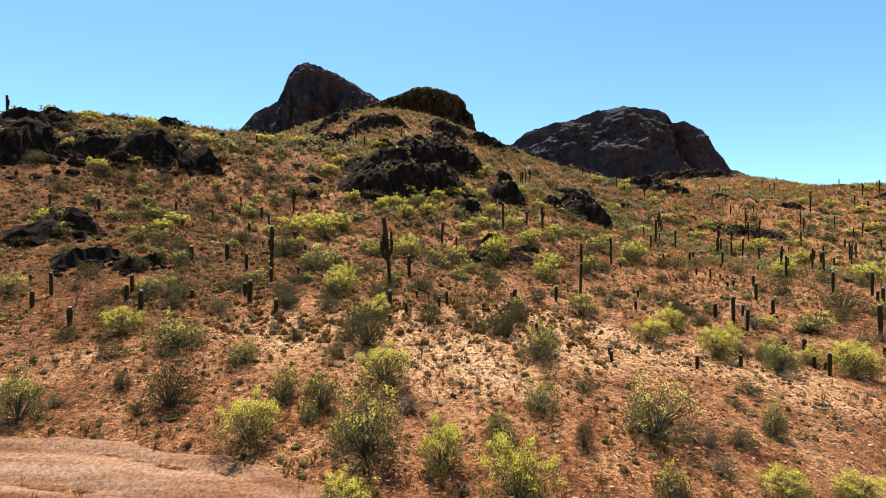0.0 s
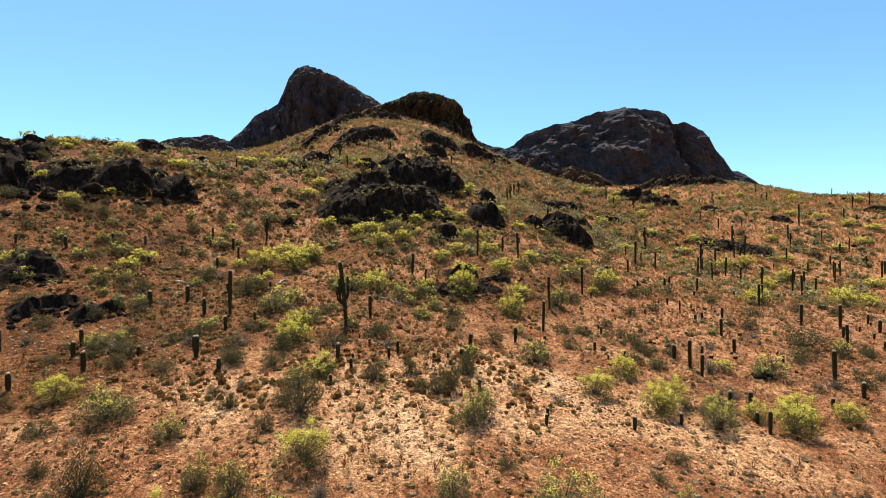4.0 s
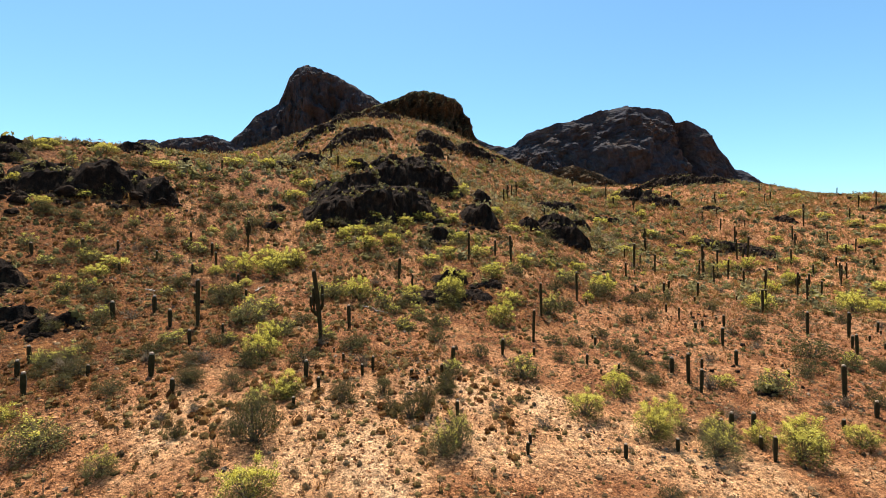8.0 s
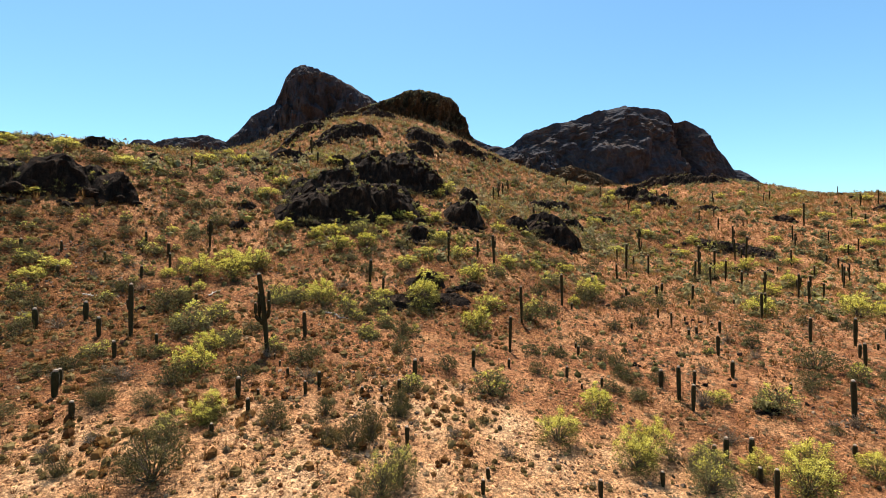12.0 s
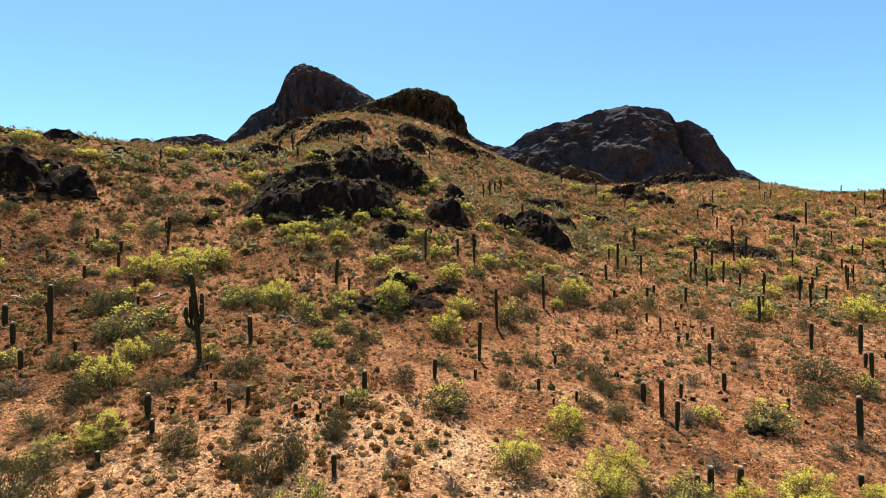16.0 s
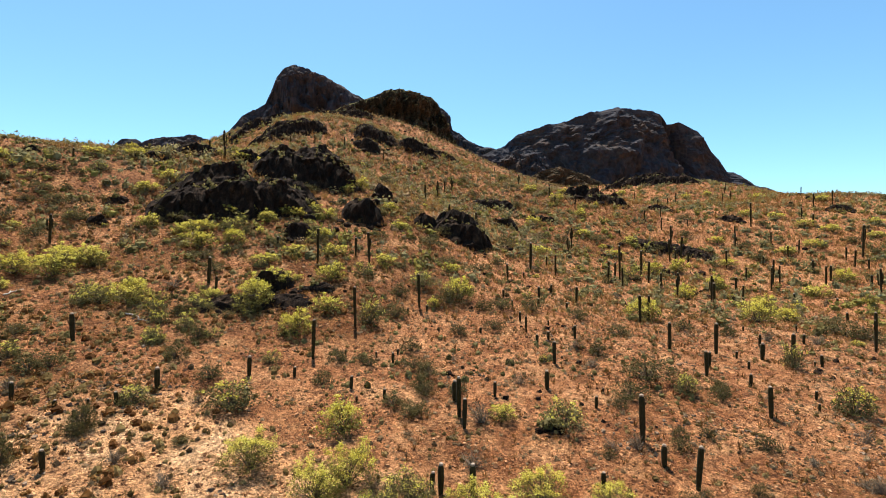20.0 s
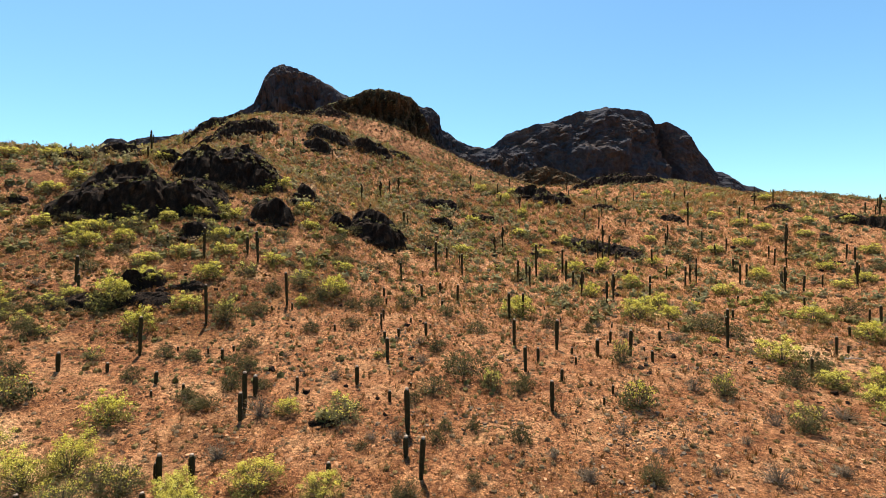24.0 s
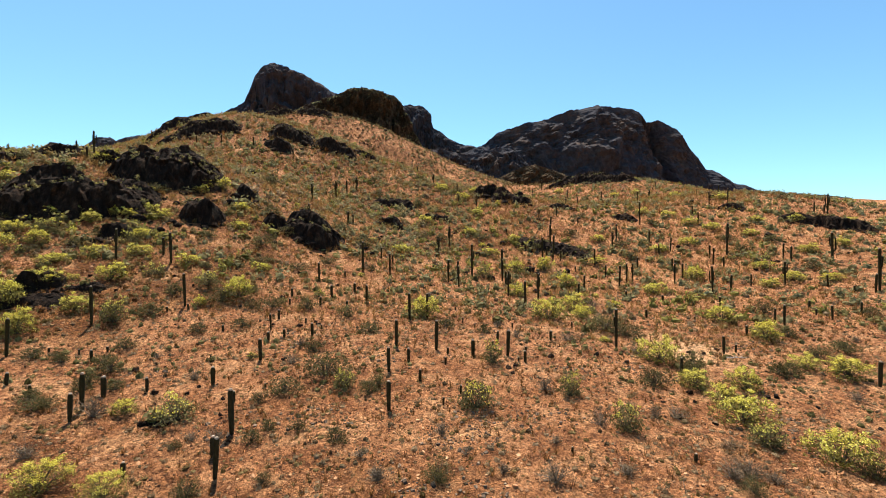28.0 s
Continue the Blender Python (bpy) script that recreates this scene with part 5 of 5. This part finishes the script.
scatter("grey_rubble", "patches of grey-brown rubble between the bushes", "stones", CHIPS, x, y, 0.07 + 0.17 * g.uniform(0, 1, len(x)) ** 2.5, GREY_STONE, -0.05, 47, (0.8, 1.4))
x, y = kept(*fan(2600, 22, 70, 300, 0.8, 0.65), 20.0, 47, 0.15)
scatter("hillside_stones", "dark basalt rocks strewn over the hillside", "stones", STONES, x, y, 0.5 + 1.9 * g.uniform(0, 1, len(x)) ** 3, BASALT, -0.12, 23)
TUFTS = [tuft_shape(s, 13, 0.7) for s in range(7)]
x, y = kept(*fan(27000, 3, 4, 150, 0.95), 11.0, 51, -0.1)
scatter("dry_grass", "reddish-brown tufts of dry grass", "grass", TUFTS, x, y, 0.13 + 0.30 * g.uniform(0, 1, len(x)) ** 2 + 0.0035 * y, GRASS, 0.02, 4)
x, y = kept(*fan(16000, 44, 48, 150, 0.9, 0.8), 9.0, 53, -0.25)
scatter("hillside_grass", "golden-brown tufts of dry grass on the hillside", "grass", TUFTS, x, y, 0.42 + 0.45 * g.uniform(0, 1, len(x)) ** 2, STRAW, 0.02, 45)
x, y = kept(*fan(15000, 54, 72, 190, 0.85, 0.6), 12.0, 55, -0.4)
scatter("ridge_grass", "golden-brown dry grass below the ridge", "grass", TUFTS, x, y, 0.6 + 0.6 * g.uniform(0, 1, len(x)) ** 2, STRAW, 0.02, 55)
FINE_LOW = [scrub_shape(s + 60, 9, 0.066, 3, 0.5, 1.0, 0.74) for s in range(8)]
CUSHION = [scrub_shape(s + 90, 10, 0.088, 3, 0.32, 0.72, 0.66) for s in range(9)]
LOW = [scrub_shape(s, 9, 0.10, 2, 0.6, 1.0, 0.78) for s in range(6)]
x, y = kept(*fan(6000, 17, 8, 50, 0.95), 7.0, 121, -0.2)
scatter("small_scrub", "small olive-brown scrub between the cacti", "scrub", FINE_LOW, x, y, 0.16 + 0.42 * g.uniform(0, 1, len(x)) ** 2.5, LEAF_BROWN, 0.04, 17)
for name, label, leaf, count, seed in (("bursage_cushions", "low grey-brown cushion plants on bare soil", LEAF_CUSHION, 5200, 201), ("olive_cushions", "low olive-brown cushion plants on bare soil", LEAF_BROWN, 3800, 202)):
    x, y = kept(*fan(count, seed, 9, 62, 0.85), 5.0, seed, -0.35)
    scatter(name, label, "scrub", CUSHION, x, y, 0.22 + 0.55 * g.uniform(0, 1, len(x)) ** 2.2, leaf, 0.06, seed)
r = np.random.default_rng(204)
x, y = r.uniform(14, 84, 3400), 18 + 44 * r.uniform(0, 1, 3400) ** 0.85
x, y = kept(x, y, 5.0, 205, -0.3)
scatter("slope_cushions", "low grey-brown cushion plants on the stony slope", "scrub", CUSHION, x, y, 0.25 + 0.5 * g.uniform(0, 1, len(x)) ** 2, LEAF_CUSHION, 0.06, 205)
x, y = kept(*fan(17000, 25, 20, 80, 0.9), 8.0, 161, -0.25)
m = x < 3 + 0.22 * y
x, y = x[m], y[m]
m = np.sin(x * 91.7 + y * 57.3) > 0.2
scatter("rusty_scrub", "rust-brown dry scrub on the slope", "scrub", FINE_LOW, x[m], y[m], 0.4 + 0.65 * g.uniform(0, 1, int(m.sum())) ** 2, GRASS, 0.04, 26)
x, y = x[~m], y[~m]
scatter("brown_scrub", "dense olive-brown scrub on the slope", "scrub", FINE_LOW, x, y, 0.35 + 0.6 * g.uniform(0, 1, len(x)) ** 2, LEAF_BROWN, 0.04, 25)
x, y = kept(*fan(1500, 5, 34, 62, 1.0), 9.0, 61, -0.15)
scatter("low_scrub", "low olive-green scrub", "scrub", FINE_LOW, x, y, 0.40 + 0.65 * g.uniform(0, 1, len(x)) ** 2, LEAF_MOSS, 0.04, 6)
x, y = kept(*fan(1100, 7, 6, 58, 0.9), 9.0, 71, -0.1)
scatter("grey_scrub", "low grey-brown dry scrub", "scrub", FINE_LOW, x, y, 0.26 + 0.4 * g.uniform(0, 1, len(x)) ** 2, LEAF_DRY, 0.04, 8)
x, y = kept(*fan(7500, 16, 54, 140, 1.0), 10.0, 111, -0.3)
m = (x < 25) | (np.sin(x * 91.7 + y * 57.3) > 0.1)
x, y = x[m], y[m]
scatter("hillside_low_scrub", "low brown-green scrub on the hillside", "scrub", LOW, x, y, 0.55 + 0.8 * g.uniform(0, 1, len(x)) ** 2, LEAF_BROWN, 0.04, 16)
x, y = kept(*fan(3000, 20, 54, 140, 1.0), 10.0, 151, -0.2)
scatter("hillside_dry_scrub", "low brown dry scrub on the hillside", "scrub", LOW, x, y, 0.5 + 0.7 * g.uniform(0, 1, len(x)) ** 2, LEAF_CUSHION, 0.04, 20)
FAR_SCRUB = [scrub_shape(s + 20, 11, 0.125, 2, 0.55, 1.0, 0.68) for s in range(8)]
x, y = kept(*fan(3600, 13, 52, 215, 0.85), 12.0, 101, -0.35)
scatter("hillside_scrub", "olive-green bushes on the hillside", "scrub", FAR_SCRUB, x, y, 1.0 + 1.3 * g.uniform(0, 1, len(x)) ** 2, LEAF_MOSS, 0.04, 12)
x, y = kept(*fan(4600, 18, 56, 215, 0.8), 14.0, 131, -0.35)
scatter("hillside_sage_scrub", "grey-green bushes on the hillside", "scrub", FAR_SCRUB, x, y, 1.1 + 1.4 * g.uniform(0, 1, len(x)) ** 2, LEAF_PALE, 0.04, 18)
x, y = kept(*fan(3000, 19, 56, 215, 0.8), 14.0, 141, -0.2)
scatter("hillside_blooming_scrub", "yellow-green bushes on the hillside", "scrub", FAR_SCRUB, x, y, 1.1 + 1.4 * g.uniform(0, 1, len(x)) ** 2, LEAF_LIME, 0.04, 19)
for name, leaf, seed in (("hilltop_scrub", LEAF_BROWN, 31), ("hilltop_sage_scrub", LEAF_PALE, 32), ("hilltop_dry_scrub", LEAF_CUSHION, 33)):
    x, y = kept(*fan(3000, seed, 76, 300, 0.8, 0.2), 12.0, seed + 130, -0.35)
    x = x - 18
    scatter(name, "low bushes and dry scrub below the hilltop", "scrub", FAR_SCRUB, x, y, 0.9 + 1.4 * g.uniform(0, 1, len(x)) ** 2, leaf, 0.04, seed)
x, y = kept(*fan(4200, 9, 190, 340, 0.9, 0.6), 30.0, 81, -0.6)
scatter("far_scrub", "olive-green bushes far up the hillside", "scrub", FAR_SCRUB, x, y, 1.0 + 1.5 * g.uniform(0, 1, len(x)) ** 2, LEAF_BROWN, 0.04, 10)
x, y = kept(*fan(9000, 14, 110, 330, 0.9, 0.6), 30.0, 51, -0.4)
scatter("far_dry_grass", "brown dry grass far up the hillside", "grass", TUFTS, x, y, 0.7 + 0.9 * g.uniform(0, 1, len(x)) ** 2, GRASS, 0.02, 15)


ledge = np.array(LEDGES)
scatter("ledge_scrub", "olive and brown scrub rooted on rock ledges", "scrub", FAR_SCRUB, ledge[:, 0], ledge[:, 1], 0.5 + 0.9 * g.uniform(0, 1, len(ledge)) ** 2, LEAF_MOSS, 0.05, 203, zs=ledge[:, 2])


# ---- single stones and dead wood ----
def single_stones():
    meshes = [poly_mesh("stone", *stone_shape(s + 40), STONE, False) for s in range(8)]
    r = random.Random(12)
    for k in range(280):
        y = 14 + 20 * r.random() ** 1.2
        x = 16 + r.uniform(-1, 1) * (20 + 0.8 * y)
        if abs(y - road_mid(x)) < 1.4:
            continue
        s = 0.10 + 0.16 * r.random() ** 3
        ob = part("stone", meshes[k % 8], ground)
        ob.matrix_world = pose(x, y, at(x, y) + 0.1 * s, r.uniform(-25, 25), r.uniform(-25, 25), r.uniform(0, 360)) @ Matrix.Diagonal((s * r.uniform(0.9, 1.6), s, s * r.uniform(0.7, 1.1), 1))


def dead_branch(x, y, length, turn, seed):
    r = random.Random(seed)
    top = thing("dead_branch", "bleached dead branch lying on the soil", "branch", "dead wood on the slope")
    a = radians(turn)
    d = Vector((math.cos(a), math.sin(a), 0))
    z = at(x, y)
    path = []
    for k in range(6):
        q = d * length * k / 5 + Vector((r.gauss(0, 0.04), r.gauss(0, 0.04), 0)) * length
        path.append((q.x, q.y, at(x + q.x, y + q.y) - z + 0.06 + 0.05 * r.random()))
    top.matrix_world = pose(x, y, z)
    part("limb", poly_mesh("limb", *tube(path, (0.06, 0.055, 0.045, 0.035, 0.025, 0.012), 7), BLEACHED), top)
    for k in (2, 3, 4):
        p = Vector(path[k])
        e = p + Vector((r.gauss(0, 0.3), r.gauss(0, 0.3), r.uniform(0.1, 0.35))) * length * 0.35
        part("twig", poly_mesh("twig", *tube([p, p.lerp(e, 0.5) + Vector((0, 0, 0.04)), e], (0.025, 0.016, 0.006), 5), BLEACHED), top)


def dead_stalk(x, y, h, seed):
    r = random.Random(seed)
    top = thing("dead_stalk", "thin dry grey flower stalk", "plant", "dry stalks on the slope")
    top.matrix_world = pose(x, y, at(x, y))
    path = [(r.gauss(0, 0.02) * k, r.gauss(0, 0.02) * k, h * k / 4 - 0.05) for k in range(5)]
    part("stem", poly_mesh("stem", *tube(path, (0.022, 0.02, 0.017, 0.013, 0.006), 5), GREY_TWIG), top)
    for k in (2, 3):
        p = Vector(path[k])
        part("twig", poly_mesh("twig", *tube([p, p + Vector((r.gauss(0, 0.12), r.gauss(0, 0.12), 0.2))], (0.01, 0.004), 4), GREY_TWIG), top)


single_stones()
for x, y, size, turn in ((-12.3, 45.9, 1.4, 75), (-2.4, 45.4, 2.6, -25), (-20.3, 42.3, 2.0, 5), (68.2, 50.0, 2.2, 8)):
    dead_branch(x, y, size, turn, int(x * 10))
for x, y, size in ((-12.7, 20.0, 1.0), (-9.6, 19.6, 0.9), (-17.1, 20.2, 0.9), (13.7, 16.2, 0.8), (47.9, 36.0, 0.9), (54.0, 28.8, 0.8), (37.6, 34.0, 0.6)):
    dead_stalk(x, y, size, int(x * 10))
